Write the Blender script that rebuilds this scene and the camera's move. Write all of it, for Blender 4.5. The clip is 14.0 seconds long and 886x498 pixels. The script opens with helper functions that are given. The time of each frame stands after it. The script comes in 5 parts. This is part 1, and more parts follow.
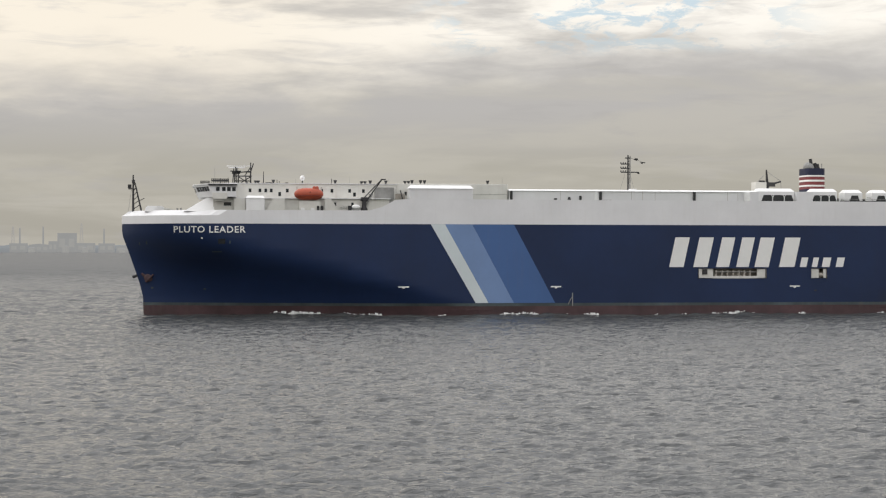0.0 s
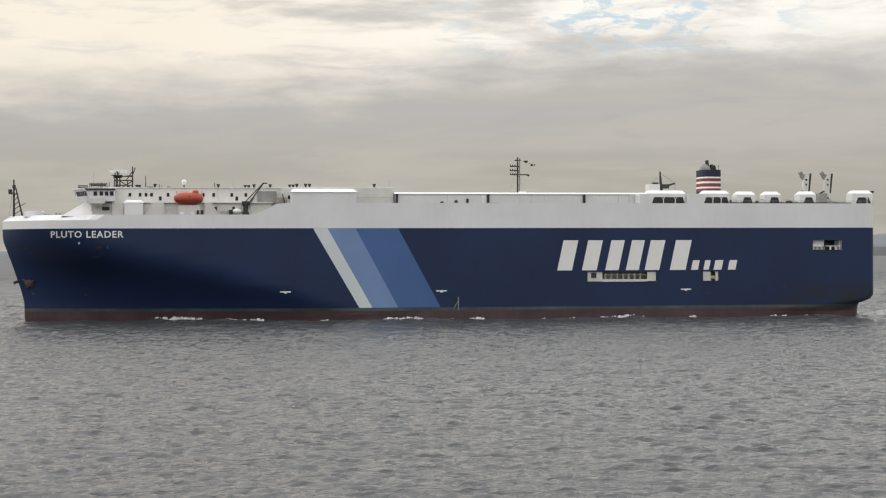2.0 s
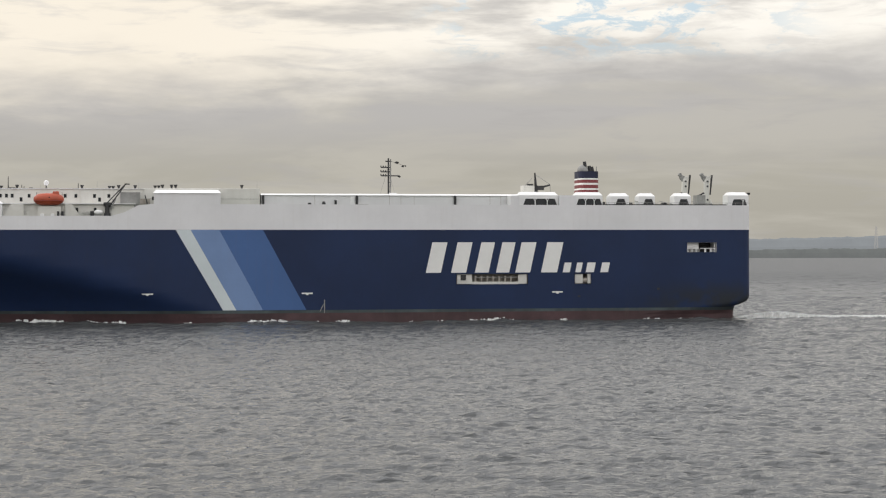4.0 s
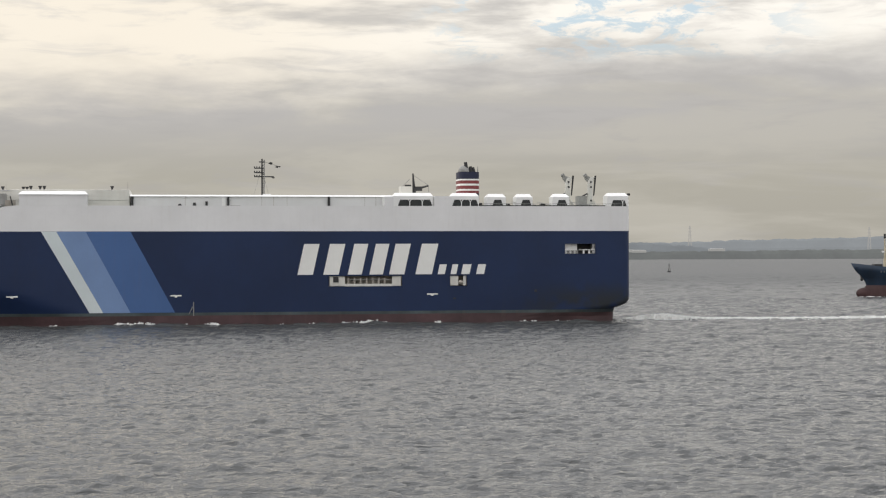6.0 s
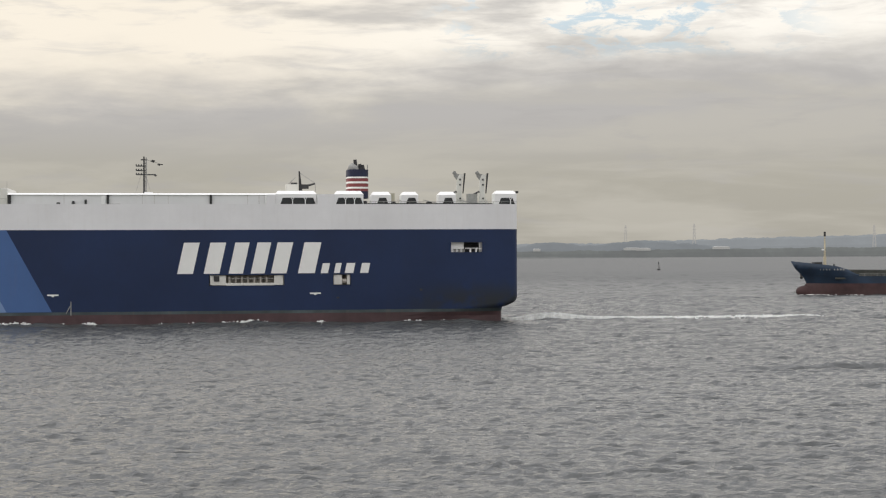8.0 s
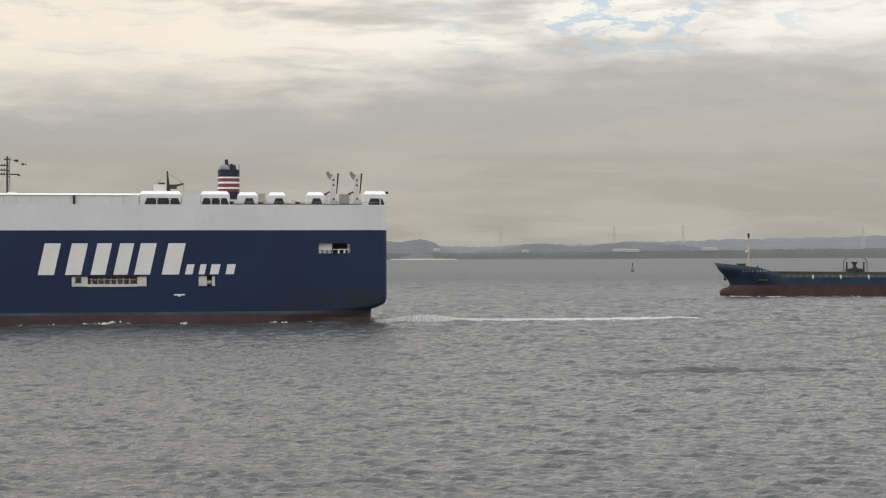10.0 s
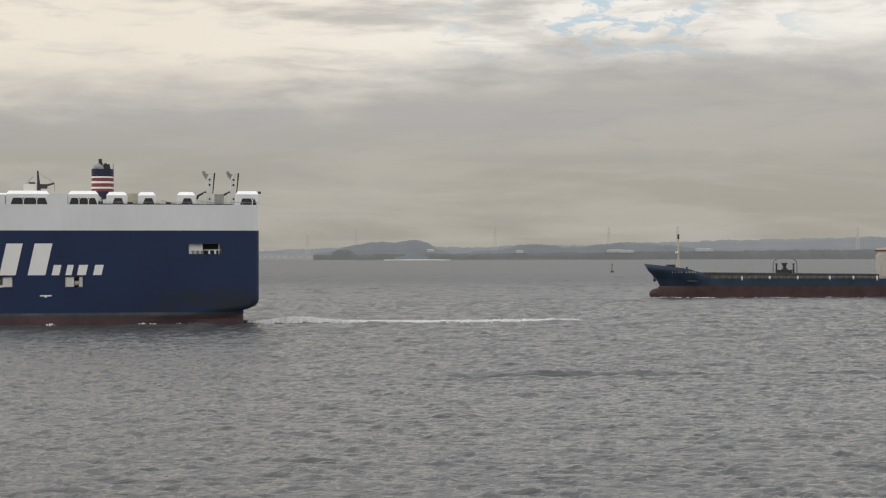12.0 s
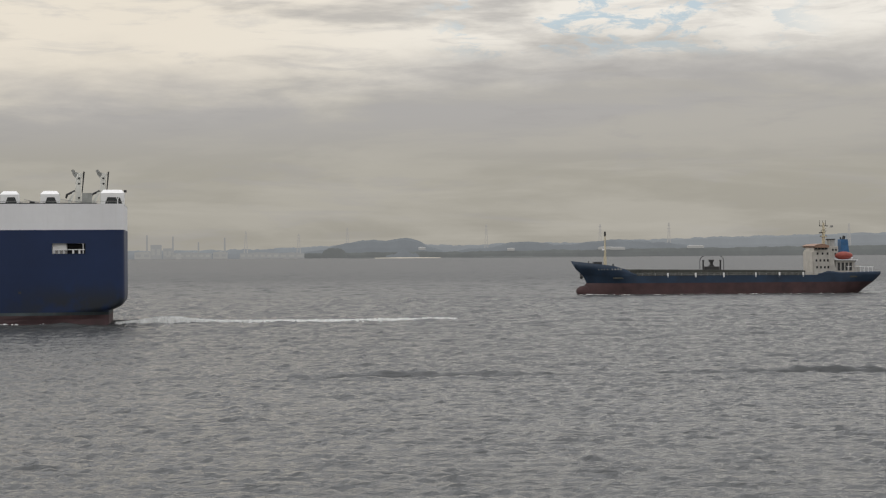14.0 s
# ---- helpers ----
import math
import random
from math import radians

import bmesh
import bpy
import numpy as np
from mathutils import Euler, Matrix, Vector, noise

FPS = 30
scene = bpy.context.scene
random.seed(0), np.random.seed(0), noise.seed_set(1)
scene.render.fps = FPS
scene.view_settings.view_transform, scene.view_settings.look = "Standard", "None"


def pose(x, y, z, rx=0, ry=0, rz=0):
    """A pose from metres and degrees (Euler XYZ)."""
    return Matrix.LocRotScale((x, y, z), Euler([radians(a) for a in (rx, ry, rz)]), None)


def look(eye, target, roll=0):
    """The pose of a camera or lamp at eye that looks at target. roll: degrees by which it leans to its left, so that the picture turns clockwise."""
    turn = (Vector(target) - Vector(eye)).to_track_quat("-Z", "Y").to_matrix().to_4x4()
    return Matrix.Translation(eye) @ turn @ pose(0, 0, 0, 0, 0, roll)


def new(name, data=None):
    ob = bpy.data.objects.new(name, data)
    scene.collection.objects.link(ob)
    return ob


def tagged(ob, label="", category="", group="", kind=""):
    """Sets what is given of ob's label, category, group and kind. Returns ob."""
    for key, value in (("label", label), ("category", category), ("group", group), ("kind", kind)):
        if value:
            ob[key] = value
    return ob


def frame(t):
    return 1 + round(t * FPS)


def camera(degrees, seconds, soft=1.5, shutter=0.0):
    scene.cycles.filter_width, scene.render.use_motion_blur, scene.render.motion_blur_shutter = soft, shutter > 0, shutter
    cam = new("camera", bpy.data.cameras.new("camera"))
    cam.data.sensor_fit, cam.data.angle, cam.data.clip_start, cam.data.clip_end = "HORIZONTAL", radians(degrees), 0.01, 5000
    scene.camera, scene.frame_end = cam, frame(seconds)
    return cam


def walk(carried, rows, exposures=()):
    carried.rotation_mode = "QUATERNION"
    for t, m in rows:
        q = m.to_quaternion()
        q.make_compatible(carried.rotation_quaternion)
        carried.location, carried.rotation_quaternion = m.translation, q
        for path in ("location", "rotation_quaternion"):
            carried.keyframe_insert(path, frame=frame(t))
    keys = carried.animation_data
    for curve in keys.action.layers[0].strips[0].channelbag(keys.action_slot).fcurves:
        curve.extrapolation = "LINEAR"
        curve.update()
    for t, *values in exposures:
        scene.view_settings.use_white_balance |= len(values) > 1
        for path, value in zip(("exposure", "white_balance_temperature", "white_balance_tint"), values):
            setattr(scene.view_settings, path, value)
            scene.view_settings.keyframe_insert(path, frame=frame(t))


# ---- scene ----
# Camera on a ferry deck, carried to the right past a car carrier under way.
cam = camera(29.2915, 14.0, soft=1.2)
EYE = 15.37
FERRY = (8.93, 1.6)            # metres a second over the water
VIEW = [  # seconds, turn to the right, tilt up, roll (degrees)
    (0.0, -0.024, -0.046, 0.074), (0.5, -0.095, -0.031, 0.029), (1.0, -0.142, 0.002, -0.093),
    (1.5, -0.202, 0.045, -0.174), (2.0, -0.272, 0.084, -0.184), (2.5, -0.308, 0.112, -0.027),
    (3.0, -0.012, 0.127, -0.058), (5.5, 0.063, 0.174, -0.191), (6.0, 0.131, 0.188, -0.182),
    (6.5, 0.098, 0.172, -0.23), (7.0, 0.0, 0.181, -0.269), (7.5, -0.099, 0.173, -0.255),
    (8.0, -0.146, 0.127, -0.245), (8.5, -0.121, 0.089, -0.163), (11.0, 0.181, 0.191, -0.199),
    (11.5, 0.123, 0.171, -0.145), (12.0, 0.146, 0.175, -0.095), (12.5, 0.275, 0.159, -0.081),
    (13.0, 0.415, 0.139, -0.176), (13.5, 0.512, 0.106, -0.291), (14.0, 0.3, 0.101, -0.349),
]


def veer(t):
    """Slow turn of the ferry, in degrees to the left."""
    return 0.036 * (t - 7)


walk(cam, [(t, pose(FERRY[0] * t, FERRY[1] * t, EYE, 90 + p, -r, veer(t) - y)) for t, y, p, r in VIEW],
     exposures=[(0, 0.2), (7.5, 0.2), (14, -0.05)])

# ---- sky and light ----
SUN_AZ, SUN_EL = -85.0, 46.0   # degrees to the right of ahead, and up


def build_sky():
    world = bpy.data.worlds.new("overcast_sky")
    scene.world = world
    world.use_nodes = True
    nt = world.node_tree
    nt.nodes.clear()

    def link(a, b):
        nt.links.new(a, b)

    def m(op, a, b=None, c=None, clamp=False):
        n = nt.nodes.new("ShaderNodeMath")
        n.operation, n.use_clamp = op, clamp
        for i, v in enumerate((a, b, c)):
            if v is None:
                continue
            if isinstance(v, (int, float)):
                n.inputs[i].default_value = v
            else:
                link(v, n.inputs[i])
        return n.outputs[0]

    def smooth(x, lo, hi):
        n = nt.nodes.new("ShaderNodeMapRange")
        n.interpolation_type = "SMOOTHSTEP"
        link(x, n.inputs[0])
        n.inputs[1].default_value, n.inputs[2].default_value = lo, hi
        n.inputs[3].default_value, n.inputs[4].default_value = 0.0, 1.0
        return n.outputs[0]

    def mix(f, a, b):
        n = nt.nodes.new("ShaderNodeMix")
        n.data_type = "RGBA"
        for sock, v in ((n.inputs[0], f), (n.inputs[6], a), (n.inputs[7], b)):
            if isinstance(v, (int, float)):
                sock.default_value = v
            elif isinstance(v, tuple):
                sock.default_value = (*v, 1)
            else:
                link(v, sock)
        return n.outputs[2]

    def cloud(sx, sy, seed, detail=5.0, rough=0.55, warp=0.0):
        c = nt.nodes.new("ShaderNodeCombineXYZ")
        link(m("MULTIPLY", az, sx), c.inputs[0])
        link(m("MULTIPLY", el, sy), c.inputs[1])
        c.inputs[2].default_value = seed
        n = nt.nodes.new("ShaderNodeTexNoise")
        n.inputs["Scale"].default_value, n.inputs["Detail"].default_value = 1.0, detail
        n.inputs["Roughness"].default_value, n.inputs["Distortion"].default_value = rough, warp
        link(c.outputs[0], n.inputs["Vector"])
        return n.outputs[0]

    tc = nt.nodes.new("ShaderNodeTexCoord")
    sep = nt.nodes.new("ShaderNodeSeparateXYZ")
    link(tc.outputs["Generated"], sep.inputs[0])
    az = m("ARCTAN2", sep.outputs[0], sep.outputs[1])      # radians to the right
    el = m("ARCSINE", sep.outputs[2])
    soft1 = cloud(7, 34, 3.1, 6, 0.55, 0.3)
    soft2 = cloud(16, 90, 8.4, 6, 0.6, 0.5)
    fine = cloud(24, 70, 1.7, 6, 0.58, 0.2)
    # the grey lower deck of cloud, streaked
    low = mix(smooth(el, 0.0, 0.05), SKY_HORIZON, SKY_LOW)
    low = mix(smooth(el, 0.04, 0.085), low, SKY_MID)
    low = mix(m("MULTIPLY", smooth(soft1, 0.42, 0.62), 0.55), low, SKY_GLEAM)
    low = mix(m("MULTIPLY", smooth(soft2, 0.52, 0.68), 0.35), low, SKY_DARK)
    # its ragged upper edge, higher towards the right
    edge = m("ADD", m("MULTIPLY", smooth(az, -0.2, 0.12), 0.022), 0.088)
    up = m("SUBTRACT", el, edge)
    up = m("ADD", up, m("MULTIPLY", m("SUBTRACT", soft1, 0.5), 0.05))
    up = m("ADD", up, m("MULTIPLY", m("SUBTRACT", fine, 0.5), 0.028))
    bright = smooth(up, -0.02, 0.034)
    high = mix(smooth(az, -0.18, 0.12), SKY_WARM, SKY_PALE)
    high = mix(m("MULTIPLY", smooth(soft2, 0.5, 0.66), 0.45), high, SKY_GREY)
    # torn grey wisps under the bright cloud
    wisp = cloud(9, 46, 12.6, 6, 0.55, 0.1)
    high = mix(m("MULTIPLY", smooth(wisp, 0.5, 0.7), 0.75), high, SKY_MID)
    low = mix(m("MULTIPLY", smooth(cloud(5, 48, 21.3, 6, 0.58, 0.5), 0.5, 0.68), 0.5), low, SKY_GLEAM)
    # blue gaps
    nishita = nt.nodes.new("ShaderNodeTexSky")
    nishita.sky_type, nishita.sun_disc = "NISHITA", False
    nishita.sun_elevation, nishita.sun_rotation = radians(SUN_EL), radians(SUN_AZ)
    dim = nt.nodes.new("ShaderNodeMix")
    dim.data_type, dim.blend_type = "RGBA", "MULTIPLY"
    dim.inputs[0].default_value = 1.0
    link(nishita.outputs[0], dim.inputs[6])
    dim.inputs[7].default_value = (0.1, 0.1, 0.1, 1)
    gaps = cloud(30, 85, 7.7, 8, 0.66, 0.3)
    near = m("MULTIPLY", smooth(az, -0.03, 0.05), smooth(m("MULTIPLY", az, -1.0), -0.24, -0.16))
    near = m("MULTIPLY", near, m("MULTIPLY", smooth(el, 0.108, 0.122), smooth(m("MULTIPLY", el, -1.0), -0.19, -0.15)))
    gap = m("MULTIPLY", near, smooth(gaps, 0.5, 0.6))
    blue = mix(0.68, dim.outputs[2], SKY_BLUE)
    colour = mix(bright, low, mix(gap, high, blue))
    # overhead the cloud goes on, paler
    colour = mix(smooth(el, 0.15, 0.6), colour, mix(smooth(soft1, 0.4, 0.62), SKY_OVER, SKY_OVERDARK))
    bg = nt.nodes.new("ShaderNodeBackground")
    link(colour, bg.inputs[0])
    bg.inputs[1].default_value = 1.0
    out = nt.nodes.new("ShaderNodeOutputWorld")
    link(bg.outputs[0], out.inputs[0])


SKY_HORIZON = (0.355, 0.335, 0.29)
SKY_LOW = (0.385, 0.365, 0.315)
SKY_MID = (0.43, 0.415, 0.40)
SKY_GLEAM = (0.48, 0.455, 0.40)
SKY_DARK = (0.38, 0.365, 0.355)
SKY_WARM = (0.84, 0.77, 0.66)
SKY_PALE = (0.90, 0.86, 0.79)
SKY_GREY = (0.58, 0.56, 0.54)
SKY_BLUE = (0.66, 0.75, 0.79)
SKY_OVER = (1.37, 1.37, 1.40)
SKY_OVERDARK = (1.0, 1.01, 1.04)
build_sky()
sun = new("sun", bpy.data.lights.new("sun", "SUN"))
sun.data.energy, sun.data.angle, sun.data.color = 0.7, radians(45), (1.0, 0.95, 0.87)
sun.matrix_world = look((0, 0, 0), (-math.sin(radians(SUN_AZ)) * math.cos(radians(SUN_EL)),
                                    -math.cos(radians(SUN_AZ)) * math.cos(radians(SUN_EL)), -math.sin(radians(SUN_EL))))
sun.location = (0, 0, 300)


# ---- materials ----
def paint(name, colour, rough=0.5, metal=0.0, vary=0.12, scale=0.25, streak=0.0, streak_colour=(0.16, 0.11, 0.08),
          bump=0.0, grain=3.0, spec=0.4, haze_glow=None, per_piece=0.0):
    """A worn surface: broad blotches, fine grain, and run-down streaks. scale: blotches a metre."""
    mt = bpy.data.materials.new(name)
    mt.use_nodes = True
    nt = mt.node_tree
    bsdf = nt.nodes["Principled BSDF"]
    tc = nt.nodes.new("ShaderNodeTexCoord")

    def noise_at(vec_scale, detail, rough_):
        mp = nt.nodes.new("ShaderNodeMapping")
        mp.inputs["Scale"].default_value = vec_scale
        nt.links.new(tc.outputs["Object"], mp.inputs[0])
        n = nt.nodes.new("ShaderNodeTexNoise")
        n.inputs["Scale"].default_value, n.inputs["Detail"].default_value = 1.0, detail
        n.inputs["Roughness"].default_value = rough_
        nt.links.new(mp.outputs[0], n.inputs["Vector"])
        return n.outputs[0]

    def ranged(x, lo, hi, a, b):
        r = nt.nodes.new("ShaderNodeMapRange")
        nt.links.new(x, r.inputs[0])
        for i, v in enumerate((lo, hi, a, b)):
            r.inputs[i + 1].default_value = v
        return r.outputs[0]

    def mixed(f, a, b, mode="MIX"):
        n = nt.nodes.new("ShaderNodeMix")
        n.data_type, n.blend_type = "RGBA", mode
        for sock, v in ((n.inputs[0], f), (n.inputs[6], a), (n.inputs[7], b)):
            if isinstance(v, (int, float)):
                sock.default_value = v
            elif isinstance(v, tuple):
                sock.default_value = (*v, 1)
            else:
                nt.links.new(v, sock)
        return n.outputs[2]

    big = noise_at((scale,) * 3, 4, 0.6)
    small = noise_at((scale * grain * 4,) * 3, 3, 0.6)
    dark = tuple(c * (1 - vary * 2) for c in colour)
    light = tuple(min(1, c * (1 + vary)) for c in colour)
    c = mixed(ranged(big, 0.3, 0.7, 0, 1), dark, light)
    c = mixed(ranged(small, 0.35, 0.65, 0, vary), c, tuple(x * 0.6 for x in colour))
    if streak:
        s = noise_at((0.9, 0.9, 0.05), 5, 0.65)
        s2 = noise_at((0.07, 0.07, 0.12), 3, 0.5)
        mul = nt.nodes.new("ShaderNodeMath")
        mul.operation = "MULTIPLY"
        nt.links.new(ranged(s, 0.52, 0.75, 0, streak), mul.inputs[0])
        nt.links.new(ranged(s2, 0.35, 0.65, 0.1, 1), mul.inputs[1])
        c = mixed(mul.outputs[0], c, streak_colour)
    if per_piece:
        info = nt.nodes.new("ShaderNodeObjectInfo")
        c = mixed(ranged(info.outputs["Random"], 0, 1, 0, per_piece), c, tuple(x * 0.5 for x in colour))
    nt.links.new(c, bsdf.inputs["Base Color"])
    nt.links.new(ranged(big, 0.3, 0.7, max(0.02, rough - 0.08), min(1, rough + 0.1)), bsdf.inputs["Roughness"])
    bsdf.inputs["Metallic"].default_value = metal
    bsdf.inputs["Specular IOR Level"].default_value = spec
    if bump:
        b = nt.nodes.new("ShaderNodeBump")
        b.inputs["Strength"].default_value, b.inputs["Distance"].default_value = 0.6, bump
        nt.links.new(small, b.inputs["Height"])
        nt.links.new(b.outputs[0], bsdf.inputs["Normal"])
    if haze_glow:
        # haze over the far shore, put in as emission of the surface itself
        bsdf.inputs["Emission Color"].default_value = (*haze_glow, 1)
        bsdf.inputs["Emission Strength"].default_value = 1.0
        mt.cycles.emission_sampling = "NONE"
    return mt


def water_material():
    mt = bpy.data.materials.new("sea_water")
    mt.use_nodes = True
    nt = mt.node_tree
    bsdf = nt.nodes["Principled BSDF"]
    tc = nt.nodes.new("ShaderNodeTexCoord")

    def noise_at(vs, detail, rough_, dist=0.0, turn=0.0):
        mp = nt.nodes.new("ShaderNodeMapping")
        mp.inputs["Scale"].default_value = vs
        mp.inputs["Rotation"].default_value = (0, 0, turn)
        nt.links.new(tc.outputs["Object"], mp.inputs[0])
        n = nt.nodes.new("ShaderNodeTexNoise")
        n.inputs["Scale"].default_value, n.inputs["Detail"].default_value = 1.0, detail
        n.inputs["Roughness"].default_value, n.inputs["Distortion"].default_value = rough_, dist
        nt.links.new(mp.outputs[0], n.inputs["Vector"])
        return n.outputs[0]

    sep = nt.nodes.new("ShaderNodeSeparateXYZ")
    nt.links.new(tc.outputs["Object"], sep.inputs[0])
    prev = None
    for vs, detail, dist_m, turn in (((0.06, 0.16, 0.1), 4, 0.9, 0.12), ((0.45, 0.9, 0.3), 4, 0.3, -0.1), ((1.5, 2.8, 1), 5, 0.14, 0.12)):
        b = nt.nodes.new("ShaderNodeBump")
        b.inputs["Strength"].default_value, b.inputs["Distance"].default_value = 1.0, dist_m
        nt.links.new(noise_at(vs, detail, 0.62, 0.4, turn), b.inputs["Height"])
        if prev:
            nt.links.new(prev, b.inputs["Normal"])
        prev = b.outputs[0]
    nt.links.new(prev, bsdf.inputs["Normal"])
    # wavelets too fine to build roughen the open water beyond the ship
    r = nt.nodes.new("ShaderNodeMapRange")
    nt.links.new(sep.outputs[1], r.inputs[0])
    for i, v in enumerate((200, 1000, 0.06, 0.48)):
        r.inputs[i + 1].default_value = v
    nt.links.new(r.outputs[0], bsdf.inputs["Roughness"])
    cm = nt.nodes.new("ShaderNodeMix")
    cm.data_type = "RGBA"
    cm.inputs[6].default_value, cm.inputs[7].default_value = (0.040, 0.043, 0.044, 1), (0.068, 0.070, 0.071, 1)
    nt.links.new(noise_at((0.03, 0.08, 0.1), 4, 0.6), cm.inputs[0])
    nt.links.new(cm.outputs[2], bsdf.inputs["Base Color"])
    bsdf.inputs["IOR"].default_value = 1.36
    return mt


M = {
    "navy": paint("navy_hull_paint", (0.0092, 0.0235, 0.075), 0.42, spec=0.34, vary=0.10, scale=0.06, streak=0.25, streak_colour=(0.02, 0.025, 0.05)),
    "red": paint("red_antifouling", (0.080, 0.046, 0.050), 0.7, vary=0.25, scale=0.12, streak=0.5, streak_colour=(0.09, 0.07, 0.06)),
    "slime": paint("weathered_waterline_paint", (0.062, 0.083, 0.088), 0.7, vary=0.25, scale=0.15, streak=0.4),
    "white": paint("white_ship_paint", (0.72, 0.72, 0.73), 0.45, vary=0.04, scale=0.08, streak=0.16, streak_colour=(0.42, 0.36, 0.30)),
    "offwhite": paint("cream_ship_paint", (0.66, 0.65, 0.61), 0.5, vary=0.05, scale=0.3, streak=0.25, streak_colour=(0.36, 0.28, 0.2)),
    "clean": paint("clean_white_paint", (0.80, 0.80, 0.80), 0.4, vary=0.03, scale=0.3),
    "sign": paint("white_lettering_paint", (0.78, 0.78, 0.76), 0.5, vary=0.03, scale=0.2, streak=0.08),
    "stripe_white": paint("pale_stripe_paint", (0.60, 0.66, 0.68), 0.45, vary=0.04, scale=0.1, streak=0.15),
    "stripe_light": paint("light_blue_stripe_paint", (0.165, 0.255, 0.45), 0.45, vary=0.05, scale=0.1, streak=0.12),
    "stripe_mid": paint("mid_blue_stripe_paint", (0.055, 0.12, 0.29), 0.45, vary=0.05, scale=0.1, streak=0.12),
    "orange": paint("orange_lifeboat_gelcoat", (0.40, 0.075, 0.035), 0.35, vary=0.1, scale=0.5),
    "dark": paint("dark_grey_paint", (0.035, 0.035, 0.037), 0.55, vary=0.2, scale=0.8),
    "steel": paint("grey_steel", (0.30, 0.30, 0.29), 0.5, vary=0.15, scale=0.7, streak=0.3),
    "rust": paint("rusty_grey_paint", (0.40, 0.37, 0.33), 0.7, vary=0.2, scale=0.5, streak=0.9, streak_colour=(0.12, 0.07, 0.045)),
    "glass": paint("dark_window_glass", (0.015, 0.018, 0.022), 0.12, vary=0.1, scale=0.4, spec=0.5),
    "deck": paint("green_deck_paint", (0.10, 0.14, 0.11), 0.8, vary=0.2, scale=0.2),
    "funnel_red": paint("red_funnel_band", (0.20, 0.045, 0.05), 0.5, vary=0.08, scale=0.5),
    "funnel_navy": paint("navy_funnel_paint", (0.012, 0.016, 0.045), 0.5, vary=0.1, scale=0.5),
    "beige": paint("beige_paint", (0.45, 0.42, 0.33), 0.6, vary=0.1, scale=0.5),
    "foam": paint("sea_foam", (0.82, 0.83, 0.82), 0.9, vary=0.2, scale=1.2, bump=0.1, spec=0.1),
    # coaster's hull paints, worn, and lightened a little to stand for haze
    "small_blue": paint("faded_hazed_blue_paint", (0.017, 0.036, 0.069), 0.55, vary=0.2, scale=0.2, streak=0.4, streak_colour=(0.05, 0.04, 0.04)),
    "small_red": paint("worn_hazed_red_paint", (0.070, 0.037, 0.038), 0.7, vary=0.25, scale=0.25, streak=0.5, streak_colour=(0.06, 0.04, 0.04)),
    "small_green": paint("grey_green_hatch_paint", (0.062, 0.065, 0.058), 0.75, vary=0.2, scale=0.3, streak=0.3),
    "yellow": paint("ochre_mast_paint", (0.52, 0.46, 0.33), 0.55, vary=0.12, scale=0.8, streak=0.2),
    "coaster_white": paint("rust_streaked_white_paint", (0.44, 0.42, 0.385), 0.55, vary=0.12, scale=0.4, streak=0.55, streak_colour=(0.22, 0.14, 0.09)),
    "brown": paint("brown_wing_paint", (0.28, 0.17, 0.12), 0.6, vary=0.15, scale=0.8),
    "funnel_blue": paint("bright_blue_funnel_paint", (0.035, 0.12, 0.26), 0.45, vary=0.1, scale=0.8),
    "boat_red": paint("red_boat_gelcoat", (0.28, 0.06, 0.045), 0.45, vary=0.1, scale=0.8),
    # far shore: each colour carries a steady glow painted for the haze
    "far_ridge": paint("haze_lit_wooded_ridge", (0.035, 0.04, 0.042), 0.95, vary=0.3, scale=0.008, spec=0.05, haze_glow=(0.205, 0.215, 0.225)),
    "far_hill": paint("haze_lit_wooded_hill", (0.035, 0.04, 0.042), 0.95, vary=0.35, scale=0.012, spec=0.05, haze_glow=(0.165, 0.175, 0.185)),
    "far_wood": paint("haze_lit_dark_wood", (0.03, 0.034, 0.03), 0.95, vary=0.35, scale=0.02, spec=0.05, haze_glow=(0.125, 0.13, 0.13)),
    "far_sand": paint("haze_lit_pale_sand", (0.45, 0.40, 0.32), 0.9, vary=0.15, scale=0.03, spec=0.1, haze_glow=(0.16, 0.155, 0.145)),
    "far_wall": paint("haze_lit_pale_concrete", (0.10, 0.10, 0.096), 0.9, vary=0.15, scale=0.03, spec=0.1, haze_glow=(0.235, 0.233, 0.225)),
    "far_works": paint("haze_lit_grey_works", (0.05, 0.053, 0.056), 0.9, vary=0.2, scale=0.03, spec=0.1, haze_glow=(0.24, 0.24, 0.235)),
    "far_steel": paint("haze_lit_pylon_steel", (0.08, 0.08, 0.08), 0.8, vary=0.1, scale=0.05, spec=0.1, haze_glow=(0.275, 0.265, 0.25)),
    "far_white": paint("haze_lit_white_roof", (0.45, 0.45, 0.44), 0.6, vary=0.05, scale=0.03, spec=0.2, haze_glow=(0.15, 0.15, 0.15)),
    "water": water_material(),
}


